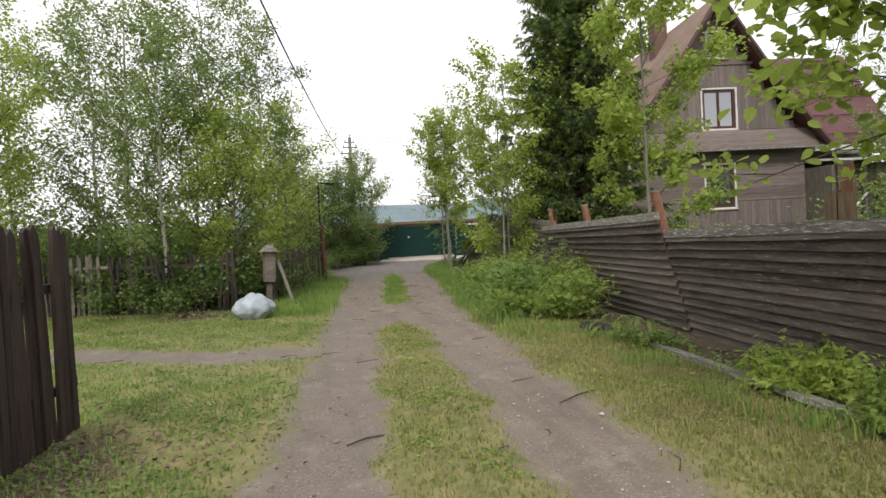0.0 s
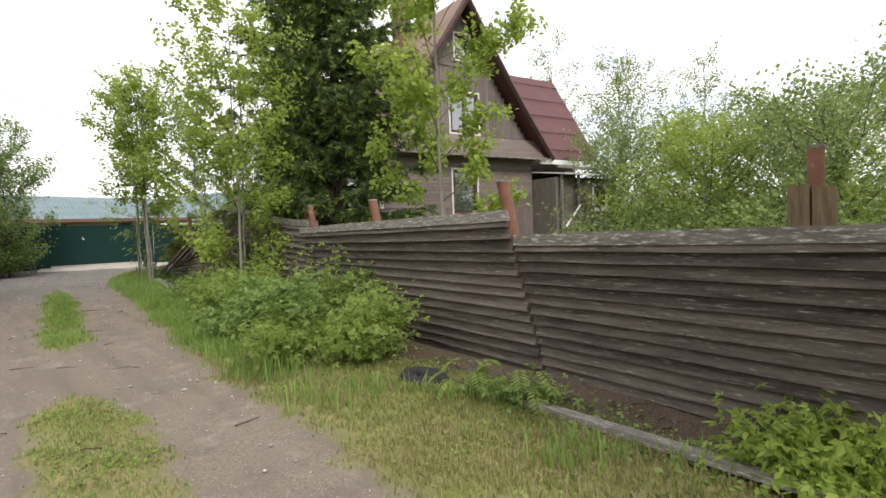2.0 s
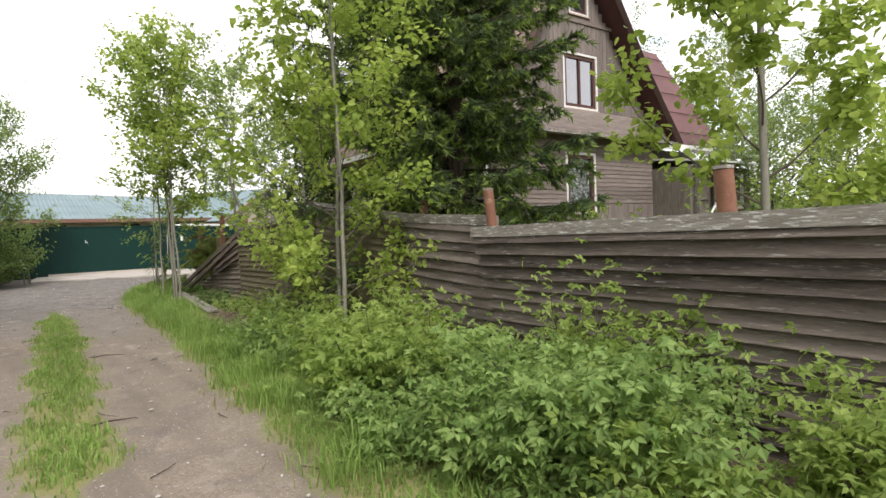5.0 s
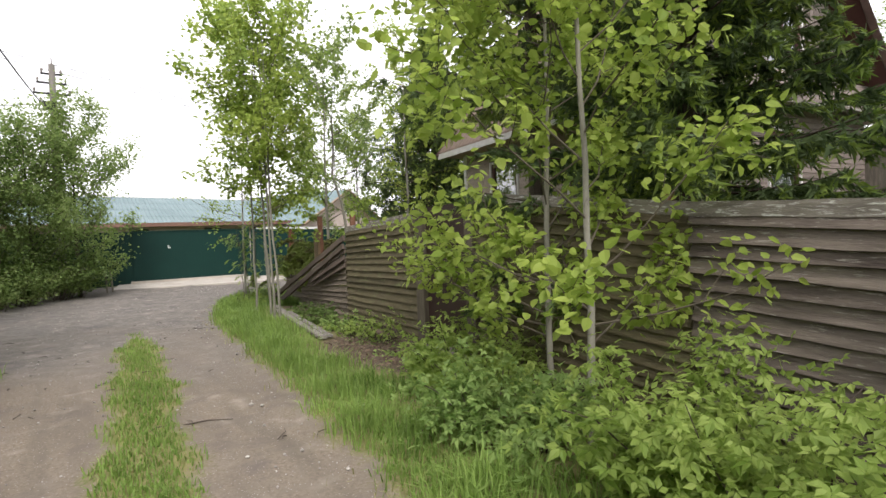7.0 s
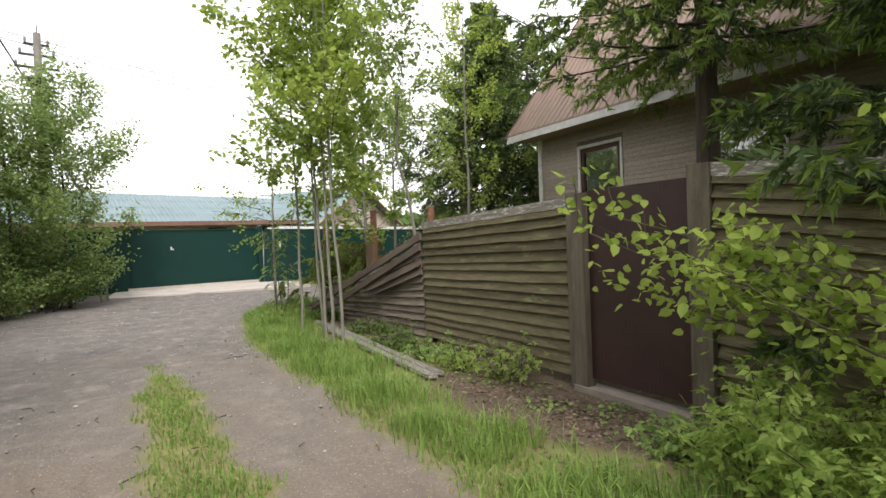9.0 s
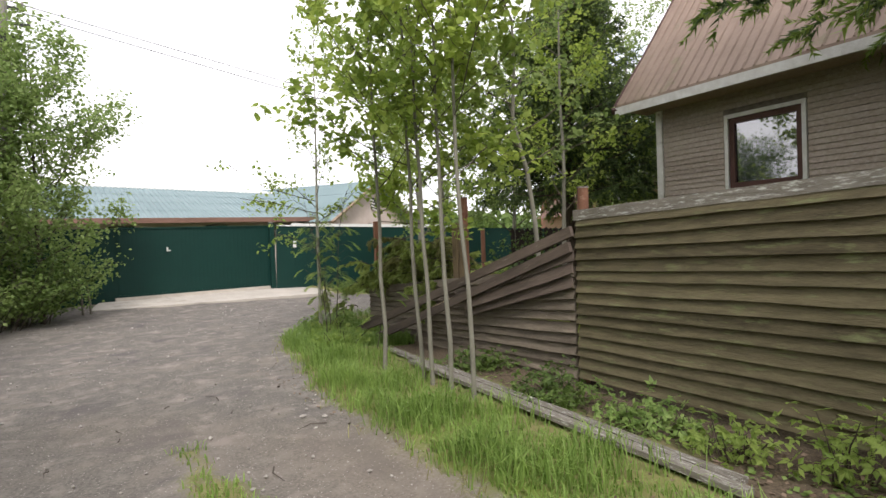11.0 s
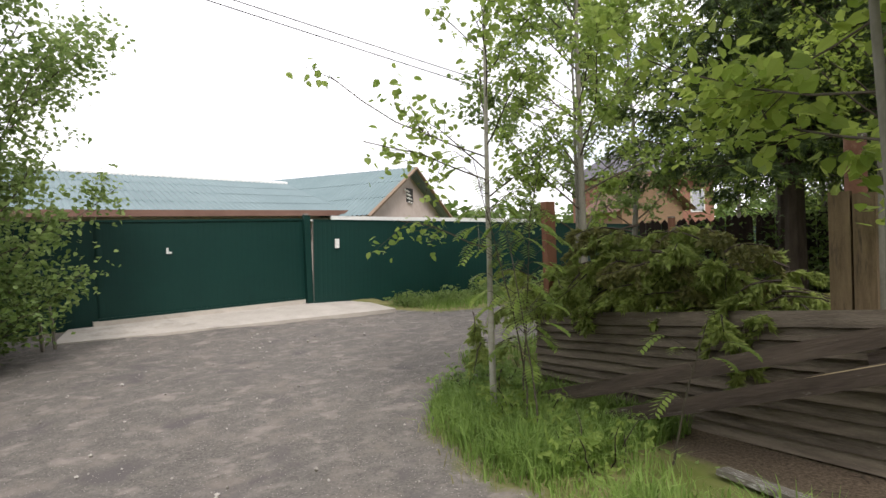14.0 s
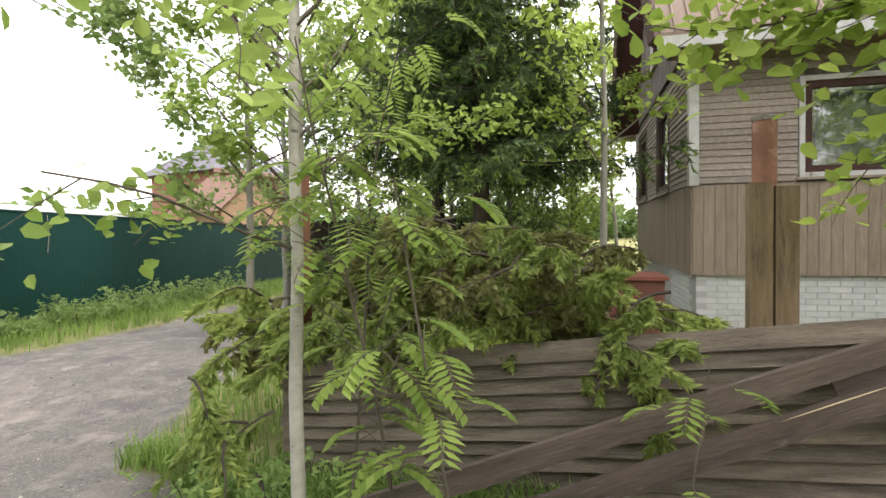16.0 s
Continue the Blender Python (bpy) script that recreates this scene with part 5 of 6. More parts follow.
def tree(x, y, h, base, spread, n_leaves, size, leaf, bark, r0, seed, label, lean=(0, 0), limbs=26, up=0.75, profile="oval", hexa=True, bend=0.10, group="", low=(), fluff=1.0):
    """A tapered trunk with limbs and twigs, and a crown of single leaves. low: further long boughs, as (height, azimuth, length, rise)."""
    rg = np.random.default_rng(seed)
    z0 = gz(x, y) - 0.1
    n_ = 12
    k = np.linspace(0, 1, n_)
    tr = np.stack([lean[0] * k ** 1.5 + np.cumsum(rg.normal(0, bend / n_ * 2, n_)), lean[1] * k ** 1.5 + np.cumsum(rg.normal(0, bend / n_ * 2, n_)), k * h], -1)
    tr -= tr[0]
    wood, limb, crown = Acc(), Acc(), Acc()
    wood.tube(tr, r0 * (1 - 0.9 * k), 8)
    pos = []
    jobs = []
    for i in range(limbs):
        q = (i + 0.5) / limbs
        zz = base + (h * 0.97 - base) * q ** 0.9
        rel = (zz - base) / (h - base)
        if profile == "oval":
            ln = spread * (0.30 + 1.0 * math.sin(math.pi * min(1, 0.18 + 0.80 * rel)) ** 0.8)
        elif profile == "cone":
            ln = spread * (1.15 - rel)
        else:
            ln = spread * (0.5 + 0.6 * math.sin(math.pi * min(1, 0.25 + 0.7 * rel)))
        jobs.append((zz, i * 2.39996 + rg.normal(0, 0.4), max(0.2, ln * rg.uniform(0.6, 1.2)), up * rg.uniform(0.6, 1.3)))
    jobs += list(low)
    total = sum(j[2] for j in jobs)
    for zz, az, ln, rise in jobs:
        p = np.array([np.interp(zz, tr[:, 2], tr[:, c]) for c in range(3)])
        d = np.array((math.cos(az), math.sin(az), rise))
        pts = curve_pts(p, d / np.linalg.norm(d), ln, rg, 6, 0.25, 0.10)
        rb = max(0.005, r0 * 0.32 * (1 - zz / h * 0.75))
        limb.tube(pts, np.linspace(rb, 0.004, 6), 5, False)
        m_ = max(3, int(ln * 5))
        tips = []
        for _ in range(m_):
            u = rg.uniform(0.25, 1.0)
            c = np.array([np.interp(u, np.linspace(0, 1, 6), pts[:, a]) for a in range(3)])
            dd = (pts[-1] - pts[0]) / (np.linalg.norm(pts[-1] - pts[0]) + 1e-6) + rg.normal(0, 0.7, 3)
            dd /= np.linalg.norm(dd)
            tw = curve_pts(c, dd, rg.uniform(0.18, 0.5) * min(1.3, 0.5 + ln * 0.4), rg, 4, 0.1, 0.15)
            limb.tube(tw, np.linspace(0.004, 0.0015, 4), 3, False)
            tips.append(tw)
        cnt = int(n_leaves * ln / total / m_) + 1
        for tw in tips:
            u = rg.uniform(0.1, 1.08, cnt) * 3
            i0 = np.clip(u.astype(int), 0, 2)
            c = tw[i0] + (tw[i0 + 1] - tw[i0]) * (u - i0)[:, None] + rg.normal(0, size * 0.85 * fluff, (cnt, 3))
            pos.append(c)
    pos = np.vstack(pos)
    leaves(crown, pos, size, rg, hexa=hexa)
    home = thing("tree", Matrix.Translation((x, y, z0)), label, "tree", group)
    part("trunk", wood, bark, home, smooth=True)
    part("limb_work", limb, TWIG, home, kind="stuff")
    part("crown", crown, leaf, home)
    return home


def sprays(acc, pts, rg, n_tw, tw_len, blade, droop=0.35, per=14, acc2=None, share=0.0, fat=0.11):
    """Twigs along a branch, each set with flat needle tufts."""
    u = rg.uniform(0.12, 1.0, n_tw)
    ax = (pts[-1] - pts[0]) / (np.linalg.norm(pts[-1] - pts[0]) + 1e-6)
    side = np.cross(ax, (0, 0, 1.0))
    side /= np.linalg.norm(side) + 1e-6
    ks = np.linspace(0, 1, len(pts))
    st = np.stack([np.interp(u, ks, pts[:, c]) for c in range(3)], -1)
    d = ax * rg.uniform(0.3, 1.0, n_tw)[:, None] + side * rg.choice([-1, 1], n_tw)[:, None] * rg.uniform(0.3, 1.0, n_tw)[:, None] + rg.normal(0, 0.2, (n_tw, 3))
    d[:, 2] -= droop * rg.uniform(0.3, 1.6, n_tw)
    d /= np.linalg.norm(d, axis=1)[:, None]
    ln = tw_len * rg.uniform(0.5, 1.2, n_tw) * (1.1 - 0.5 * u)
    q = np.tile(np.linspace(0.05, 1, per), (n_tw, 1))
    c = st[:, None] + d[:, None] * (ln[:, None] * q)[..., None]
    c = c.reshape(-1, 3)
    dd = np.repeat(d, per, 0)
    out = rg.normal(0, 1, c.shape)
    out -= dd * (out * dd).sum(1)[:, None]
    out /= np.linalg.norm(out, axis=1)[:, None]
    t = dd * 0.75 + out * 0.7
    t /= np.linalg.norm(t, axis=1)[:, None]
    s = np.cross(t, rg.normal(0, 1, c.shape))
    s /= np.linalg.norm(s, axis=1)[:, None]
    L = blade * rg.uniform(0.7, 1.3, len(c))[:, None]
    v = np.stack([c - s * L * fat, c + t * L, c + s * L * fat], 1).reshape(-1, 3)
    f = np.arange(len(c) * 3).reshape(-1, 3)
    if acc2 is None:
        acc.add(v, f)
    else:
        tip = np.tile(np.linspace(0.05, 1, per) > 1 - share, n_tw)
        for a_, sel in ((acc, ~tip), (acc2, tip)):
            vv = v.reshape(-1, 3, 3)[sel].reshape(-1, 3)
            a_.add(vv, np.arange(len(vv)).reshape(-1, 3))


def spruce(x, y, h, base, radius, seed, label, whorls=30, per_whorl=9, tips=0.25, blade=0.10, twigs=30, droop=0.55):
    rg = np.random.default_rng(seed)
    wood, needles, fresh = Acc(), Acc(), Acc()
    k = np.linspace(0, 1, 10)
    wood.tube(np.stack([0 * k, 0 * k, k * h], -1), 0.17 * (1 - 0.93 * k), 8)
    for w in range(whorls):
        q = w / (whorls - 1)
        zz = base + (h - base - 0.3) * q
        tier = rg.uniform(0.8, 1.12)
        for b in range(per_whorl):
            az = b * 2 * math.pi / per_whorl + w * 0.7 + rg.normal(0, 0.2)
            ln = radius * tier * (1 - q) ** 0.95 * rg.uniform(0.65, 1.15) + 0.2
            d = np.array((math.cos(az), math.sin(az), -0.28 + 0.75 * q))
            pts = curve_pts((0, 0, zz + rg.normal(0, 0.1)), d / np.linalg.norm(d), ln, rg, 6, 0.5, 0.05)
            wood.tube(pts, np.linspace(0.022, 0.004, 6), 4, False)
            sprays(needles, pts, rg, max(6, int(twigs * (0.35 + ln / radius * 0.75))), 0.30 + 0.28 * ln / radius, blade, droop, 24, fresh, tips, fat=0.15)
    home = thing("spruce_tree", Matrix.Translation((x, y, gz(x, y) - 0.1)), label, "tree", "spruces")
    part("trunk", wood, DARKBARK, home)
    part("crown", needles, NEEDLE, home)
    part("new_growth", fresh, NEEDLE_TIP, home, "lighter green new shoots")
    return home


def shrub(x, y, r, h, n_leaves, size, leaf, seed, label, stems=14, hexa=True, name="shrub", category="shrub"):
    rg = np.random.default_rng(seed)
    wood, crown = Acc(), Acc()
    pos = []
    for i in range(stems):
        az, rr = rg.uniform(0, 6.28), r * math.sqrt(rg.uniform(0, 1)) * 0.75
        p = np.array((rr * math.cos(az), rr * math.sin(az), 0))
        p[2] = gz(x + p[0], y + p[1])
        d = np.array((math.cos(az) * 0.35, math.sin(az) * 0.35, 1.0))
        pts = curve_pts(p, d / np.linalg.norm(d), h * rg.uniform(0.5, 1.3) * (1.1 - 0.45 * rr / r), rg, 6, -0.55, 0.16)
        wood.tube(pts, np.linspace(0.008, 0.003, 6), 4, False)
        cnt = n_leaves // stems
        u = rg.uniform(0.2, 1.0, cnt) ** 0.7
        c = np.stack([np.interp(u, np.linspace(0, 1, 6), pts[:, a]) for a in range(3)], -1)
        off = rg.normal(0, 1, (cnt, 3)) * np.array((0.16, 0.16, 0.08)) * (0.6 + h * 0.35)
        pos.append(c + off)
    pos = np.vstack(pos)
    pos[:, 2] = np.maximum(pos[:, 2], gz(x, y) + 0.03)
    leaves(crown, pos, size, rg, up=0.9, hexa=hexa, aspect=0.9, tri=hexa)
    home = thing(name, Matrix.Translation((x, y, 0)), label, category, "shrubs along the fence")
    part("stem_work", wood, DARKBARK, home, kind="stuff")
    part("leaves", crown, leaf, home)
    return home


# trees beside and behind the fence
tree(5.9, 9.7, 7.4, 1.3, 1.5, 12000, 0.092, LEAF_YELLOW, BARK, 0.045, 11, "young aspen with pale trunk behind the plank fence", limbs=30, up=0.9)
tree(4.26, 14.0, 6.2, 0.7, 1.3, 5200, 0.085, LEAF_YELLOW, BARK, 0.034, 12, "young aspen with yellow-green leaves before the fence", limbs=26, group="aspens by the fence", low=((1.2, 2.6, 1.5, 0.3), (0.8, 3.6, 1.1, 0.3), (1.0, 5.2, 1.2, 0.3)))
tree(4.72, 14.8, 6.4, 0.9, 1.35, 4600, 0.085, LEAF_YELLOW, BARK, 0.034, 13, "young aspen with yellow-green leaves before the fence", limbs=26, group="aspens by the fence", low=((1.0, 1.75, 2.5, 0.35), (1.3, 1.9, 2.3, 0.2), (0.8, 2.3, 1.5, 0.25), (0.9, 1.6, 1.9, 0.2)))
for i, (x, y, h, lx, ly) in enumerate([(4.45, 23.55, 6.8, 0.0, 0.0), (4.60, 22.93, 6.2, -0.15, 0.15), (4.50, 22.63, 6.4, -0.12, 0.1), (4.45, 22.25, 6.8, -0.05, 0.1), (4.44, 21.88, 6.6, -0.15, 0.1)]):
    tree(x, y, h, 2.1, 1.2, 2500, 0.095, LEAF_FRESH if i % 2 else LEAF_YELLOW, BARK, 0.028, 21 + i, "slender young aspen with smooth grey-green trunk", (lx, ly), limbs=18, group="row of slender aspens", bend=0.09, low=((2.0, 0.7, 1.6, 0.15), (2.2, 1.05, 1.7, 0.1), (1.9, 0.3, 1.4, 0.1), (2.5, 0.9, 1.5, 0.05)) if i == 0 else ())
tree(4.98, 26.45, 5.6, 1.9, 0.65, 1300, 0.066, LEAF_FRESH, BIRCHBARK, 0.034, 31, "young birch with white spotted trunk at the corner", limbs=18, low=((2.4, 2.9, 1.5, 0.15), (2.2, 3.3, 1.3, 0.05), (1.6, 2.2, 0.9, 0.4)))
tree(6.35, 22.7, 7.0, 2.5, 1.2, 2400, 0.085, LEAF_MID, BARK, 0.042, 32, "tall aspen with crooked trunk inside the yard", (-0.6, 0.5), limbs=26, bend=0.4)
tree(9.0, 24.55, 7.6, 1.9, 1.15, 3600, 0.08, LEAF_YELLOW, BARK, 0.05, 35, "light green young tree between yard spruce and house", limbs=28)
tree(7.9, 27.6, 7.6, 1.5, 1.7, 10500, 0.08, LEAF_FRESH, BARK, 0.06, 33, "leafy green tree behind the fence corner", limbs=26)
tree(9.6, 29.0, 6.0, 1.3, 1.7, 7500, 0.085, LEAF_MID, BARK, 0.06, 34, "leafy green tree beyond the fence corner", limbs=24)
spruce(7.1, 14.9, 13.3, 1.2, 2.3, 41, "large dark green spruce behind the plank fence", whorls=27, per_whorl=11, tips=0.22, blade=0.115, twigs=40, droop=0.5)
spruce(7.7, 18.0, 12.2, 4.0, 2.5, 45, "tall dark green spruce between fence and house", whorls=24, per_whorl=8, tips=0.5, blade=0.11, twigs=24, droop=0.6)
spruce(11.0, 26.0, 8.2, 2.8, 2.3, 42, "dark spruce with bare lower trunk in the yard", whorls=26, per_whorl=9, tips=0.15, blade=0.095, twigs=28, droop=0.8)
spruce(13.6, 27.0, 8.5, 3.2, 1.8, 43, "dark spruce standing behind in the yard", whorls=18, per_whorl=7, tips=0.1, twigs=12)
spruce(-2.6, 32.0, 6.6, 0.6, 1.5, 44, "small dark spruce beside the power pole", whorls=18, per_whorl=7, tips=0.15, twigs=12)
# overhanging branch tree at the start of the lane
tree(5.05, 2.0, 5.6, 2.0, 1.4, 12000, 0.085, LEAF_YELLOW, BARK, 0.06, 51, "linden with large yellow-green leaves leaning over the fence", (-0.5, 0.2), limbs=16,
     low=[(2.15 + 0.12 * k, 2.84 + 0.27 * ((k * 0.618) % 1), 2.2 + 0.5 * ((k * 0.37) % 1), -0.18 + 0.26 * ((k * 0.53) % 1)) for k in range(13)])
# trees around the pole and gate
tree(1.35, 33.2, 6.5, 0.4, 1.75, 17000, 0.09, LEAF_MID, DARKBARK, 0.06, 61, "dense green roadside tree beside the gate", limbs=54, fluff=1.9, group="roadside trees")
tree(0.2, 32.3, 5.6, 0.4, 1.6, 12000, 0.09, LEAF_MID, DARKBARK, 0.06, 62, "dense green roadside tree near the pole", limbs=54, fluff=1.9, group="roadside trees")
tree(-0.9, 31.3, 4.6, 0.4, 1.4, 7819, 0.09, LEAF_DARK, DARKBARK, 0.06, 63, "dark green roadside tree near the pole", limbs=54, fluff=1.9, group="roadside trees")
tree(-2.2, 30.2, 4.8, 0.4, 1.5, 7359, 0.09, LEAF_DARK, DARKBARK, 0.06, 64, "dark green roadside tree near the pole", limbs=54, fluff=1.9, group="roadside trees")
# young wood on the other side of the lane
left_wood = [(-7.6, 12.6, 6.0, 1.5, 1), (-5.2, 15.2, 9.5, 1.9, 0), (-4.2, 14.0, 7.0, 1.5, 0), (-3.1, 15.5, 9.0, 1.7, 2), (-2.2, 16.8, 8.6, 1.2, 0), (-1.9, 19.2, 6.2, 1.3, 1), (-2.6, 14.4, 5.0, 1.4, 1),
             (-6.6, 17.0, 8.0, 1.8, 0), (-8.8, 14.8, 8.2, 1.9, 1), (-10.6, 13.2, 7.2, 2.0, 1), (-9.6, 18.5, 8.0, 2.0, 2), (-4.6, 19.5, 8.2, 1.8, 2), (-2.4, 22.8, 5.6, 1.5, 1), (-12.6, 16.5, 8.0, 2.2, 0), (-7.0, 22.0, 8.0, 2.2, 2), (-1.6, 25.8, 5.0, 1.4, 2), (-11.5, 9.5, 6.5, 1.9, 1), (-3.8, 26.5, 6.0, 1.7, 2)]
for i, (x, y, h, sp, kind_) in enumerate(left_wood):
    tree(x, y, h, 0.35, sp * 1.1, 9500 if y < 18 else 5500, 0.088, (LEAF_MID, LEAF_YELLOW, LEAF_MID)[kind_], BARK if kind_ else BIRCHBARK, 0.06, 100 + i, ("slender green birch in the young wood", "bushy yellow-green young willow in the wood", "leafy green young aspen in the wood")[kind_], limbs=44, fluff=1.6, hexa=False, group="young wood across the lane", bend=0.25)
# trees beyond the yard
yard = [(17.5, 13.5, 4.3, 2.0, 1), (15.5, 9.8, 3.6, 2.0, 1), (20.5, 12.0, 4.5, 2.3, 1), (19.0, 8.8, 4.2, 2.4, 1), (22.0, 16.0, 8.6, 1.9, 0), (25.5, 18.0, 9.5, 2.2, 0), (24.5, 21.5, 11.0, 2.2, 0), (28.5, 15.5, 9.5, 2.0, 0), (15.0, 6.4, 4.0, 2.3, 1), (24.0, 8.5, 5.2, 2.8, 1), (30, 10.5, 6.2, 3.0, 1), (16.0, 2.0, 5, 2.5, 1), (13.2, 30.0, 8.0, 1.9, 0), (16.5, 28.2, 9.0, 2.1, 0), (19.0, 26.5, 9.5, 2.2, 0), (22.0, 24.0, 9.0, 2.3, 0), (19.5, 30.5, 7.0, 2.2, 2), (25.0, 27.5, 8.5, 2.4, 2), (14.5, 25.6, 5.0, 1.5, 1), (17.2, 24.0, 6.5, 1.8, 1), (20.0, 24.6, 7.0, 2.0, 1), (15.8, 27.0, 6.0, 1.6, 1), (22.5, 28.5, 6.5, 2.2, 1)]
for i, (x, y, h, sp, kind_) in enumerate(yard):
    tree(x, y, h, 0.5 if kind_ == 1 else 1.4, sp, 5200 if kind_ != 1 else 7500, 0.105, (LEAF_MID, LEAF_YELLOW, LEAF_FRESH)[kind_] if i % 3 == 1 else LEAF_MID, BARK, 0.08, 200 + i, ("tall green birch beyond the yard", "spreading olive-green willow beyond the fence", "green broadleaf tree along the lane")[kind_], limbs=40, fluff=1.5, hexa=False, group="trees beyond the yard", bend=0.3)

# far woods on the skyline
rgw = np.random.default_rng(77)
far = Acc()
ang = rgw.uniform(0, 2 * np.pi, 1500)
rad = rgw.uniform(75, 120, 1500)
for q in range(1500):
    cx, cy = 5 + rad[q] * math.sin(ang[q]), 15 + rad[q] * math.cos(ang[q])
    hh, ww = rgw.uniform(3, 7.5), rgw.uniform(1.5, 3)
    m_ = 46
    c = rgw.normal(0, 1, (m_, 3))
    c /= np.linalg.norm(c, axis=1)[:, None]
    c *= np.array((ww, ww, hh / 2)) * rgw.uniform(0.6, 1, (m_, 1))
    leaves(far, c + np.array((cx, cy, hh / 2)), 1.5, rgw, hexa=False)
thing("far_woods", None, "distant green tree line on the horizon", "woods", kind="stuff", mesh=far.mesh("far_woods"), mat=LEAF_DARK)

# shrubs along the fence
for i, (x, y, r, h, n_, sz, lf) in enumerate([
        (3.45, 8.6, 0.7, 0.85, 1500, 0.075, LEAF_FRESH), (3.5, 9.8, 0.75, 0.9, 1700, 0.075, LEAF_SHRUB), (3.35, 10.9, 0.7, 0.78, 1500, 0.075, LEAF_SHRUB), (3.6, 11.9, 0.6, 0.85, 1300, 0.08, LEAF_FRESH),
        (3.95, 13.0, 0.55, 0.9, 1000, 0.085, LEAF_FRESH), (4.3, 10.4, 0.4, 1.3, 600, 0.08, LEAF_FRESH), (4.15, 15.3, 0.4, 0.6, 380, 0.085, LEAF_FRESH),
        (3.7, 14.3, 0.5, 0.6, 600, 0.085, LEAF_SHRUB), (3.9, 4.05, 0.35, 0.42, 420, 0.085, LEAF_YELLOW), (3.75, 2.9, 0.4, 0.4, 420, 0.085, LEAF_FRESH), (3.85, 6.2, 0.25, 0.2, 120, 0.07, LEAF_SHRUB),
        (4.45, 15.75, 0.42, 0.8, 420, 0.085, LEAF_FRESH), (4.65, 16.5, 0.3, 0.3, 120, 0.08, LEAF_SHRUB),
        (5.2, 19.1, 0.22, 0.45, 70, 0.085, LEAF_FRESH), (4.95, 19.7, 0.2, 0.32, 60, 0.085, LEAF_FRESH), (5.1, 20.4, 0.3, 0.25, 120, 0.08, LEAF_SHRUB), (5.15, 21.5, 0.35, 0.28, 160, 0.08, LEAF_DARK), (5.45, 23.0, 0.35, 0.25, 130, 0.08, LEAF_DARK),
        (4.75, 25.2, 0.25, 0.34, 70, 0.08, LEAF_FRESH), (5.0, 26.1, 0.25, 0.32, 80, 0.08, LEAF_FRESH), (5.4, 27.0, 0.32, 0.45, 200, 0.07, LEAF_SHRUB),
        (5.5, 9.5, 0.6, 1.5, 500, 0.09, LEAF_FRESH), (6.2, 11.0, 0.7, 1.75, 800, 0.09, LEAF_YELLOW), (7.5, 11.3, 0.8, 1.9, 700, 0.09, LEAF_YELLOW)]):
    shrub(x, y, r, h, int(n_ * 2.3), sz * 0.85, lf, 300 + i, "leafy green undergrowth shrub beside the plank fence" if h > 0.5 else "small leafy weed clump at the fence foot")
for i, (x, y, r, h) in enumerate([(11.5, 33.2, 0.7, 0.5), (12.6, 33.0, 0.7, 0.6), (14.2, 32.7, 0.8, 0.5), (10.2, 33.3, 0.6, 0.35), (15.6, 32.4, 0.8, 0.6), (9.3, 33.6, 0.4, 0.3)]):
    shrub(x, y, r, h, 500, 0.085, LEAF_MID, 360 + i, "low green weeds at the foot of the green wall", name="weeds", category="weeds")
# West of x -2 the shade beneath the trees is in the leaf colour.
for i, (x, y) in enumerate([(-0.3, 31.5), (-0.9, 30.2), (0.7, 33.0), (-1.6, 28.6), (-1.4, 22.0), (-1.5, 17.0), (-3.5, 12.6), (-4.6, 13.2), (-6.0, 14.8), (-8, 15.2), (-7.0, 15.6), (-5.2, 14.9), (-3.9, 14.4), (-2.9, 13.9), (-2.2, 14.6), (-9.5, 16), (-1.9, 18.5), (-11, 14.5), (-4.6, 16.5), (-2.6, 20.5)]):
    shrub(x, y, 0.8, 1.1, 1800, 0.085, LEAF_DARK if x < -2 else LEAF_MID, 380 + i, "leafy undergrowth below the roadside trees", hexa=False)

# Bushes beyond y 20 are darker: spruce shade put into their leaf colour.
for i, (x, y, r, h) in enumerate([(12.5, 25.2, 0.8, 1.2), (14.5, 24.8, 1.0, 1.6), (12.2, 27.6, 1.1, 1.9), (13.4, 26.2, 1.0, 1.8), (14.8, 28.4, 1.3, 2.2), (16.5, 25.5, 1.2, 2.2), (18.5, 24.0, 1.2, 2.4), (18.0, 27.8, 1.4, 2.6), (21.0, 26.0, 1.5, 3.0), (9.2, 26.6, 0.7, 0.9), (12.5, 8.8, 1.4, 2.5), (14.2, 7.2, 1.5, 2.9), (12.0, 5.6, 1.3, 2.2), (16.0, 10.8, 1.6, 3.0), (10.9, 10.2, 1.0, 1.8), (17.8, 8.0, 1.7, 3.2), (13.6, 11.2, 1.4, 2.6), (15.5, 4.8, 1.8, 3.0)]):
    shrub(x, y, r, h, int(1400 * r), 0.11, LEAF_YELLOW if i % 4 == 1 else LEAF_DARK if y > 20 else LEAF_MID, 420 + i, "dense green bush at the back of the yard", stems=24, hexa=False, name="bush", category="bush")

# Thicket leaves are coloured darker for the shade under the roadside trees.
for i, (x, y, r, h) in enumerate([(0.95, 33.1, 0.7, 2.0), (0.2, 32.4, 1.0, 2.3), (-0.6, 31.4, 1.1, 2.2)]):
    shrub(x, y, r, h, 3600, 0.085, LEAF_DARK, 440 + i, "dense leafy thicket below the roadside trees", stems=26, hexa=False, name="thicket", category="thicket")

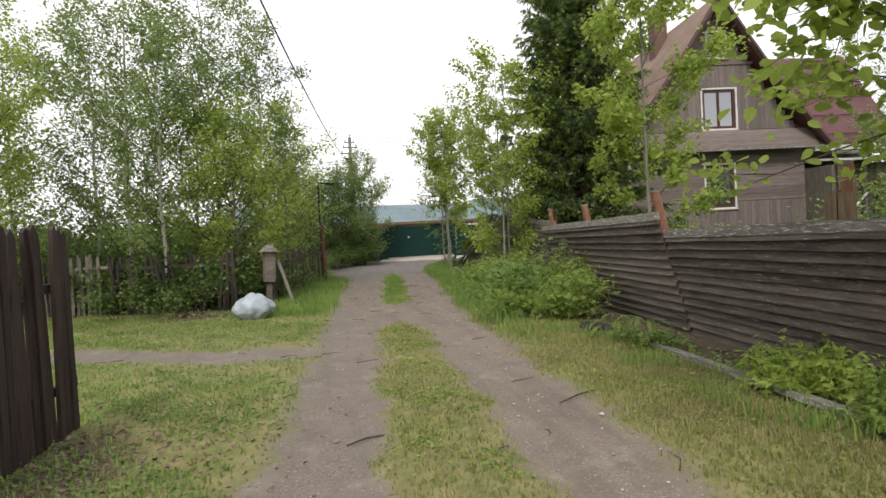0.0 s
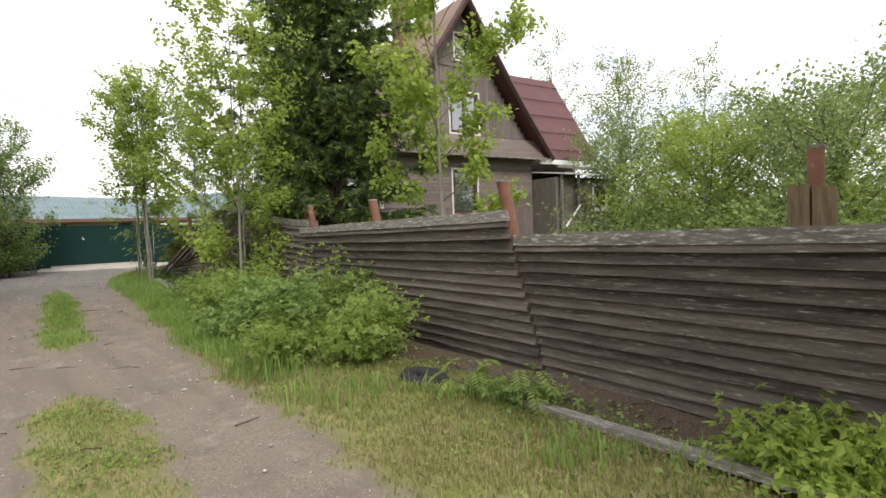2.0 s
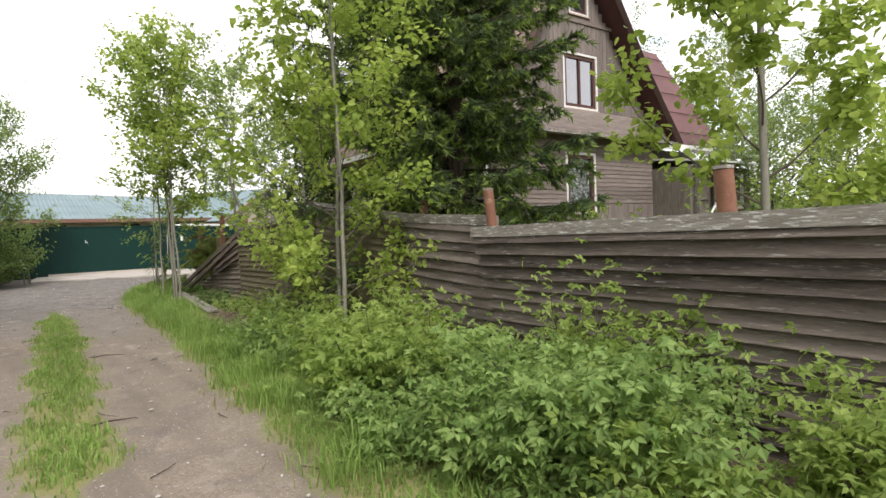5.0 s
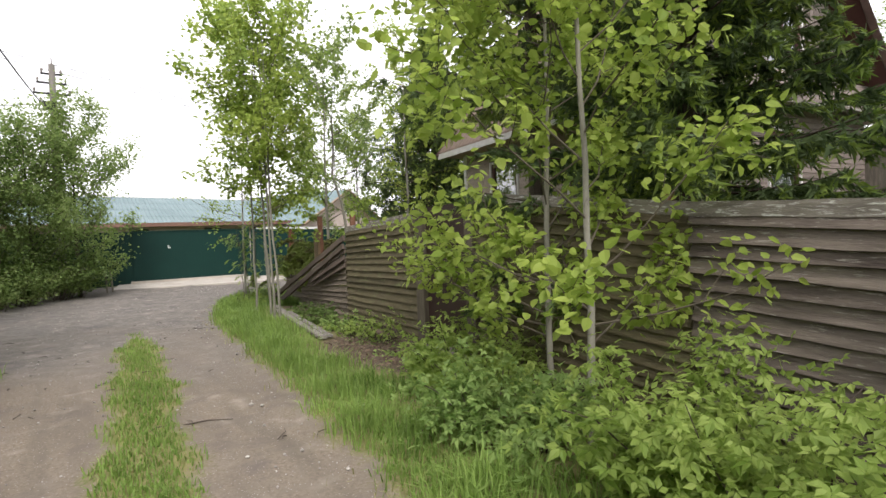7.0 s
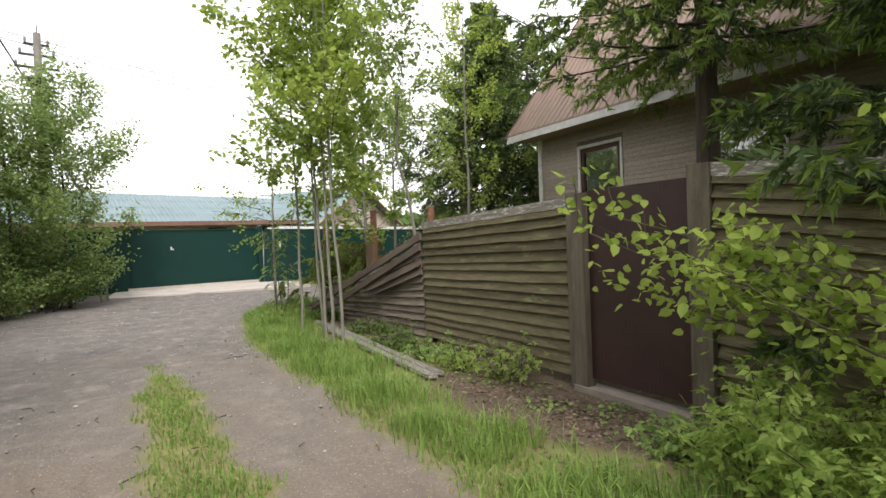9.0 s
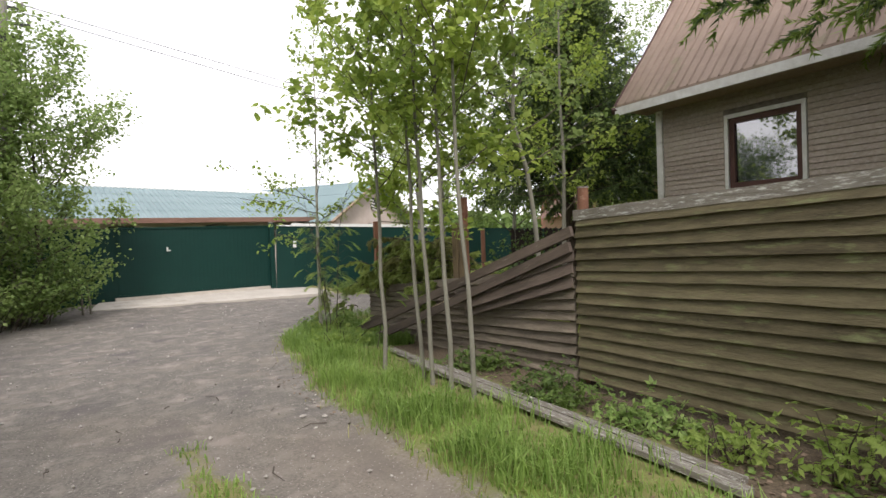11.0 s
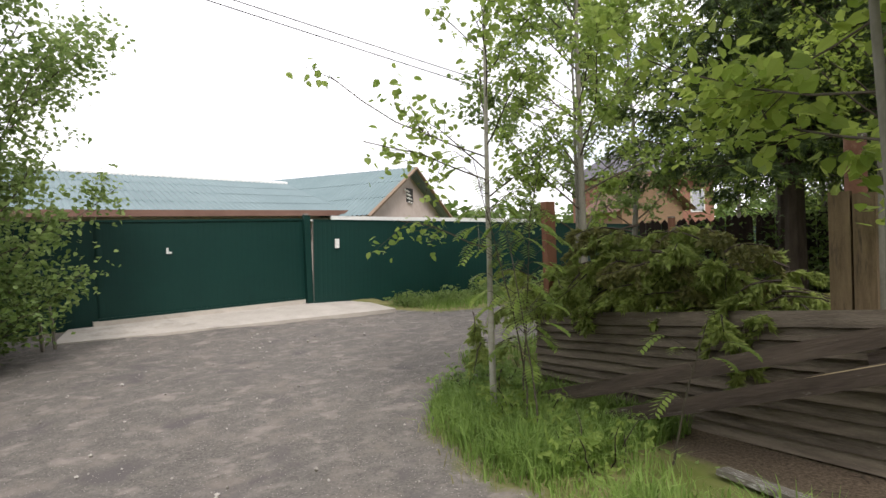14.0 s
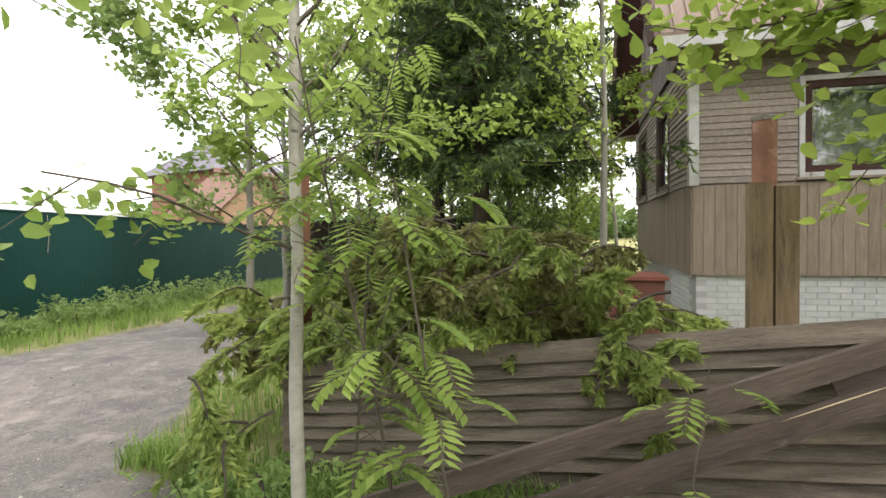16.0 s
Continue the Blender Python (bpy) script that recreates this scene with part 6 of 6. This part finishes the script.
# Dark backdrop row: shade below the wood painted as leaf colour.
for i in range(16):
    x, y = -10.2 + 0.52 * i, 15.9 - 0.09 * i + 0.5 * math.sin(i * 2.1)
    shrub(x, y, 0.75, 1.5, 1900, 0.10, LEAF_DARK, 460 + i, "leafy undergrowth behind the picket fence, coloured as in shade", stems=20, hexa=False)

for i in range(9):
    shrub(-12.6 + 1.15 * i, 19.2 - 0.12 * i + 0.7 * math.sin(i * 1.7), 1.3, 2.9, 3000, 0.12, LEAF_MID, 480 + i, "tall leafy undergrowth inside the young wood", stems=26, hexa=False)

# cut spruce boughs thrown over the low fence
rgb_ = np.random.default_rng(91)
pile = thing("cut_spruce_boughs", pose(6.6, 25.9, 0), "heap of cut drooping spruce boughs over the fence", "boughs")
wood, ndl, drk = Acc(), Acc(), Acc()
for k in range(150):
    along = rgb_.uniform(-1.4, 1.7)
    s_ = 19.15 + along * 0.9
    p0 = np.array(fpos(s_, rgb_.uniform(0.6, 1.1) + 0.65 * math.exp(-(along / 0.9) ** 2) * rgb_.uniform(0.2, 1), 0, rgb_.uniform(-1.1, -0.1))) - np.array((6.6, 25.9, 0))
    az = rgb_.normal(2.9, 0.9)
    d = np.array((math.cos(az), math.sin(az), rgb_.uniform(-0.1, 0.7)))
    pts = curve_pts(p0, d / np.linalg.norm(d), rgb_.uniform(0.35, 0.75), rgb_, 6, -0.9, 0.12)
    wood.tube(pts, np.linspace(0.012, 0.003, 6), 4, False)
    sprays(drk if k % 3 == 0 else ndl, pts, rgb_, 15, 0.22, 0.06, 0.9, 34, fat=0.26)
for k in range(5):
    p0 = np.array((5.75 - 6.6 + rgb_.uniform(-0.35, 0.5), 27.2 - 25.9 + rgb_.uniform(-0.3, 0.5), rgb_.uniform(0.2, 0.8)))
    az = rgb_.uniform(1.5, 4.2)
    d = np.array((math.cos(az), math.sin(az), rgb_.uniform(-0.1, 0.5)))
    pts = curve_pts(p0, d / np.linalg.norm(d), rgb_.uniform(0.3, 0.6), rgb_, 6, -1.6, 0.12)
    wood.tube(pts, np.linspace(0.010, 0.003, 6), 4, False)
    sprays(ndl, pts, rgb_, 10, 0.2, 0.06, 0.9, 28, fat=0.26)
part("branch_work", wood, DARKBARK, pile, kind="stuff")
part("needles", ndl, NEEDLE_CUT, pile)
part("dry_needles", drk, leafy("browning_needle", (0.11, 0.12, 0.04), (0.28, 0.27, 0.09), 0.4), pile, "browning needles")


# rowan sapling with feathered leaves
def rowan(x, y, h, seed, n_fronds, label):
    rg = np.random.default_rng(seed)
    wood, crown = Acc(), Acc()
    st = curve_pts((0, 0, 0), (0.05, 0.02, 1), h, rg, 8, 0, 0.06)
    wood.tube(st, np.linspace(0.009, 0.003, 8), 6)
    for k in range(n_fronds):
        u = rg.uniform(0.25, 1.0)
        p = np.array([np.interp(u, np.linspace(0, 1, 8), st[:, c]) for c in range(3)])
        az = k * 2.4 + rg.normal(0, 0.3)
        br = curve_pts(p, (math.cos(az) * 0.8, math.sin(az) * 0.8, 0.55), rg.uniform(0.05, 0.3), rg, 3)
        wood.tube(br, 0.0025, 4, False)
        fr = curve_pts(br[-1], (math.cos(az), math.sin(az), 0.3), rg.uniform(0.17, 0.24), rg, 8, -1.5, 0.04)
        wood.tube(fr, 0.002, 3, False)
        side = np.cross(fr[-1] - fr[0], (0, 0, 1.0))
        side /= np.linalg.norm(side) + 1e-6
        for j in range(1, 8):
            for sg in (-1, 1):
                ax = (fr[j] - fr[j - 1]) / np.linalg.norm(fr[j] - fr[j - 1])
                t = side * sg * 0.85 + ax * 0.5 + np.array((0, 0, -0.12))
                t /= np.linalg.norm(t)
                s = np.cross(t, (0, 0, 1.0))
                s /= np.linalg.norm(s)
                L = 0.088 * (1 - 0.35 * abs(j - 4) / 4)
                c = fr[j]
                crown.add([c, c + t * L * 0.4 + s * L * 0.23, c + t * L, c + t * L * 0.4 - s * L * 0.23], [(0, 1, 2, 3)])
    home = thing("rowan_sapling", Matrix.Translation((x, y, gz(x, y))), label, "sapling", "rowan saplings")
    part("stem", wood, TWIG, home)
    part("leaves", crown, LEAF_FRESH, home)


rowan(4.75, 25.75, 1.75, 1, 15, "thin rowan sapling with bright feathered leaves")
rowan(4.95, 26.05, 2.3, 2, 46, "tall thin rowan sapling with feathered leaves")
rowan(5.15, 24.9, 1.0, 3, 6, "low rowan sapling with feathered leaves")
rowan(5.2, 26.3, 2.5, 4, 46, "tall thin rowan sapling with feathered leaves")
rowan(3.55, 6.0, 0.35, 5, 9, "small fern-like rowan seedling by the fence")
rowan(3.5, 6.5, 0.3, 6, 9, "small fern-like rowan seedling by the fence")


# ---- grass ----
def blades(name, xs, ys, hs, leaf, seed, label, width=0.006, bendy=0.5):
    rg = np.random.default_rng(seed)
    n_ = len(xs)
    z = ground_z(xs, ys) - 0.005
    p = np.stack([xs, ys, z], -1)
    az = rg.uniform(0, 2 * np.pi, n_)
    d = np.stack([np.cos(az), np.sin(az), 0 * az], -1)
    s = np.stack([-np.sin(az), np.cos(az), 0 * az], -1)
    b_ = bendy * rg.uniform(0.2, 1.3, n_)
    w = (width * rg.uniform(0.7, 1.4, n_))[:, None]
    H_ = hs[:, None]
    mid_ = p + H_ * (np.array((0, 0, 0.6)) + d * (b_ * 0.25)[:, None])
    tip = p + H_ * (np.array((0, 0, 1.0)) * (1 - 0.25 * b_)[:, None] + d * (b_ * 0.8)[:, None])
    v = np.stack([p - s * w, p + s * w, mid_ + s * w * 0.8, mid_ - s * w * 0.8, tip], 1).reshape(-1, 3)
    i = (np.arange(n_) * 5)[:, None]
    a = Acc()
    a.v.append(v)
    a.n = len(v)
    a.f = [i + np.array([[0, 1, 2, 3]]), i + np.array([[3, 2, 4]])]
    thing(name, None, label, "grass", kind="stuff", mesh=a.mesh(name), mat=leaf)


def scatter(rg, n_, x0, x1, y0, y1, keep):
    x, y = rg.uniform(x0, x1, n_), rg.uniform(y0, y1, n_)
    k = rg.uniform(0, 1, n_) < keep(x, y)
    return x[k], y[k]


rgg = np.random.default_rng(8)
off_road = lambda x, y: np.clip(1 - 1.35 * road_mask(x, y), 0, 1) ** 1.3
fence_x = lambda y: FA[0] + (y - FA[1]) * FD[0] / FD[1]
patchy = lambda x, y: np.clip(0.55 + 0.6 * wob(x * 1.3, y * 1.3), 0.08, 1)
# tall lush strip along the track edge
x, y = scatter(rgg, 190000, 1.8, 5.6, 6.5, 27.6, lambda x, y: off_road(x, y) * (x > edge_right(y) - 0.05) * np.clip(1.15 - (x - edge_right(y)) / np.interp(y, [6, 9, 15, 17, 18.5, 20, 27], [0.6, 0.9, 1.3, 1.0, 0.85, 1.2, 1.1]), 0, 1) * (x < fence_x(y) - 0.15) * np.interp(y, [6.5, 9.5, 11], [0.08, 0.6, 1]))
hs = rgg.uniform(0.06, 0.30, len(x)) * np.clip(0.75 + 0.75 * wob(x * 1.9, y * 1.9), 0.3, 1.6)
blades("tall_grass", x, y, hs, LUSH, 1, "lush green grass along the edge of the track", 0.0045, 0.95)
x, y = scatter(rgg, 30000, 1.8, 5.0, 8.5, 27.0, lambda x, y: np.clip(1.2 - 1.2 * road_mask(x, y), 0, 1) * np.exp(-((x - edge_right(y) - 0.12) / 0.3) ** 2) * patchy(x, y))
blades("dry_edge_grass", x, y, rgg.uniform(0.03, 0.14, len(x)), DRYGRASS, 21, "yellowed grass along the track edge", 0.0035, 1.0)
# short verge grass near the start, and the middle strip
x, y = scatter(rgg, 24000, 1.7, 4.2, 0.8, 9.5, lambda x, y: off_road(x, y) * patchy(x, y) * (x < fence_x(y) - 0.35))
blades("verge_grass", x, y, rgg.uniform(0.02, 0.07, len(x)), GRASS, 2, "short green verge grass")
x, y = scatter(rgg, 60000, 1.7, 4.0, 0.8, 9.5, lambda x, y: off_road(x, y) * patchy(x + 3, y + 1) * (x < fence_x(y) - 0.35))
blades("dry_verge_grass", x, y, rgg.uniform(0.02, 0.085, len(x)), DRYGRASS, 3, "yellowed dry verge grass", 0.004, 0.9)
x, y = scatter(rgg, 2400, 2.7, 3.9, 2.0, 7.5, lambda x, y: (wob(x * 1.5, y * 1.5) > 0.25) * 1.0)
blades("grass_tufts", x, y, rgg.uniform(0.08, 0.24, len(x)), LUSH, 9, "long tufts of green grass by the fence")
x, y = scatter(rgg, 110000, 0.0, 2.5, 1.5, 22.6, lambda x, y: off_road(x, y) * (x > edge_left(y) + 0.3) * (x < edge_right(y) - 0.25) * np.clip(0.75 + 0.5 * wob(x * 1.6, y), 0.2, 1) * np.interp(y, [9, 11.5], [0.3, 1]))
blades("strip_grass", x, y, rgg.uniform(0.02, 0.075, len(x)) * np.interp(y, [0, 10, 12, 22], [0.6, 0.7, 1.5, 1.2]), LUSH, 4, "grass strip between the wheel tracks", 0.005, 0.8)
x, y = scatter(rgg, 70000, 0.0, 2.5, 1.5, 22.6, lambda x, y: off_road(x, y) * (x > edge_left(y) + 0.3) * (x < edge_right(y) - 0.25) * np.interp(y, [9, 12], [0.8, 0.25]))
blades("dry_strip_grass", x, y, rgg.uniform(0.02, 0.07, len(x)), DRYGRASS, 5, "dry grass between the wheel tracks", 0.004, 0.9)
# meadow on the other side
x, y = scatter(rgg, 80000, -8.0, 0.2, 3.0, 14.5, lambda x, y: off_road(x, y) * patchy(x, y) * np.clip(1.3 - (y - 3) * 0.06, 0.3, 1))
blades("meadow_grass", x, y, rgg.uniform(0.02, 0.075, len(x)), LUSH, 6, "short mown grass beside the lane", 0.006, 0.7)
x, y = scatter(rgg, 22000, -8.0, 0.2, 3.0, 13.0, lambda x, y: off_road(x, y) * patchy(x + 2, y + 3))
blades("dry_meadow_grass", x, y, rgg.uniform(0.02, 0.06, len(x)), DRYGRASS, 7, "yellowish cut grass beside the lane", 0.004, 0.9)
x, y = scatter(rgg, 26000, -1.9, 0.6, 11.0, 31.0, lambda x, y: off_road(x, y) * (x < edge_left(y) + 0.1))
blades("lane_grass", x, y, rgg.uniform(0.08, 0.25, len(x)), LUSH, 10, "green grass along the picket fence")
x, y = scatter(rgg, 60000, 4.0, 26.0, 26.0, 34.0, lambda x, y: off_road(x, y) * np.where(y > 31, (y < 34.6 - 0.139 * (x - 7.4)) * (x > 9) * 1.0, (y > 26.2) * (x < 11) * 1.0))
blades("roadside_grass", x, y, rgg.uniform(0.08, 0.24, len(x)), LUSH, 11, "green grass on the roadside bank")
x, y = scatter(rgg, 40000, 6.0, 16.0, 9.0, 27.0, lambda x, y: (x > fence_x(y) + 0.3) * 0.8)
blades("yard_grass", x, y, rgg.uniform(0.1, 0.4, len(x)), GRASS, 12, "long grass inside the yard", 0.01)

x, y = scatter(rgg, 16000, 4.2, 6.3, 25.2, 28.4, lambda x, y: off_road(x, y) * (x < fence_x(y) - 0.1))
blades("corner_grass", x, y, rgg.uniform(0.08, 0.28, len(x)), LUSH, 13, "lush grass on the bank at the fence corner", 0.0045, 0.95)


# low clover and plantain between the blades
def low_weeds(name, x, y, size, leaf, seed, label):
    rg = np.random.default_rng(seed)
    a = Acc()
    leaves(a, np.stack([x, y, ground_z(x, y) + rg.uniform(0.005, 0.04, len(x))], -1), size, rg, up=1.6, hexa=False, aspect=1.1)
    thing(name, None, label, "weeds", kind="stuff", mesh=a.mesh(name), mat=leaf)


clump = lambda x, y: np.clip(0.25 + 0.9 * wob(x * 2.1 + 4, y * 2.1), 0.02, 1)
x, y = scatter(rgg, 75000, -7.0, 0.2, 3.0, 13.0, lambda x, y: off_road(x, y) * clump(x, y))
low_weeds("meadow_clover", x, y, 0.034, LEAF_MID, 1, "low clover and broad weeds in the meadow")
x, y = scatter(rgg, 40000, 0.0, 4.2, 1.5, 9.5, lambda x, y: off_road(x, y) * clump(x, y) * (x < fence_x(y) - 0.2) * np.where(x > 1.8, 0.4, 1.0))
low_weeds("verge_clover", x, y, 0.032, LEAF_FRESH, 2, "low clover and broad weeds on the verge")
x, y = scatter(rgg, 22000, 3.2, 5.4, 1.5, 26.0, lambda x, y: (x < fence_x(y) - 0.05) * (x > fence_x(y) - 1.0) * clump(x + 1, y))
low_weeds("fence_foot_weeds", x, y, 0.05, LEAF_SHRUB, 3, "broad-leaved weeds along the fence foot")

# stones, litter and twigs on the track
rgs = np.random.default_rng(15)
st = Acc()
ico = [(0, 0, 1), (0.9, 0, 0.4), (0.28, 0.85, 0.4), (-0.72, 0.53, 0.4), (-0.72, -0.53, 0.4), (0.28, -0.85, 0.4), (0, 0, -0.6)]
icof = [(0, 1, 2), (0, 2, 3), (0, 3, 4), (0, 4, 5), (0, 5, 1), (6, 2, 1), (6, 3, 2), (6, 4, 3), (6, 5, 4), (6, 1, 5)]
x, y = scatter(rgs, 9000, -0.6, 9.0, 1.5, 33.0, lambda x, y: (road_mask(x, y) > 0.5) * np.where(np.abs(x - edge_right(y)) < 0.5, 1.0, 0.5))
sz = rgs.lognormal(-4.7, 0.5, len(x))
for q in range(len(x)):
    st.add(np.array(ico) * sz[q] * rgs.uniform(0.6, 1.2, 3) + np.array((x[q], y[q], ground_z(x[q:q + 1], y[q:q + 1])[0] + sz[q] * 0.2)), icof)
thing("track_stones", None, "loose small stones scattered on the gravel track", "stones", kind="stuff", mesh=st.mesh("stones"), mat=surface("pale_stone", (0.20, 0.18, 0.16), (0.46, 0.43, 0.39), 6, rough=0.9, island=0.8))
tw = Acc()
for q in range(420):
    cx, cy = rgs.uniform(-4.5, 5.0), rgs.uniform(2.0, 24)
    if rgs.random() < 0.5:
        cx = float(fence_x(cy)) - rgs.uniform(0.1, 0.9)
    L, az = rgs.uniform(0.06, 0.3), rgs.uniform(0, 6.28)
    z = gz(cx, cy) + 0.012
    tw.tube([(cx, cy, z), (cx + L * 0.5 * math.cos(az), cy + L * 0.5 * math.sin(az), z + 0.012), (cx + L * math.cos(az + 0.3), cy + L * math.sin(az + 0.3), z)], [0.005, 0.004, 0.002], 4, False)
for cx, cy, L, az in ((2.03, 16.45, 0.42, -0.3), (0.1, 3.9, 0.3, 0.4), (1.55, 13.2, 0.4, -0.1), (1.9, 4.3, 0.5, 0.5)):
    z = gz(cx, cy) + 0.014
    tw.tube([(cx - L / 2 * math.cos(az), cy - L / 2 * math.sin(az), z), (cx, cy, z + 0.015), (cx + L / 2 * math.cos(az), cy + L / 2 * math.sin(az), z)], [0.006, 0.008, 0.004], 5, False)
thing("fallen_twigs", None, "dry fallen twigs scattered on the ground", "twigs", kind="stuff", mesh=tw.mesh("twigs"), mat=DARKBARK)
lt = Acc()
px = np.concatenate([rgs.normal(-3.0, 0.55, 500), rgs.normal(4.75, 0.42, 1500), rgs.uniform(3.2, 4.6, 1200), rgs.normal(-2.0, 0.7, 1500)])
py = np.concatenate([rgs.normal(11.9, 0.3, 500), rgs.normal(18.0, 0.85, 1500), rgs.uniform(1.5, 25, 1200), rgs.normal(3.9, 0.7, 1500)])
pz = ground_z(px, py) + 0.01 + np.concatenate([0.16 * np.exp(-((px[:500] + 3.0) / 0.5) ** 2) * rgs.uniform(0, 1, 500), np.zeros(4200)])
leaves(lt, np.stack([px, py, pz], -1), 0.05, rgs, up=2.0, hexa=False)
thing("leaf_litter", None, "brown dead leaves and chips on the soil", "litter", kind="stuff", mesh=lt.mesh("litter"), mat=surface("dead_leaf", (0.07, 0.045, 0.03), (0.25, 0.18, 0.13), 8, rough=0.9, island=0.8))
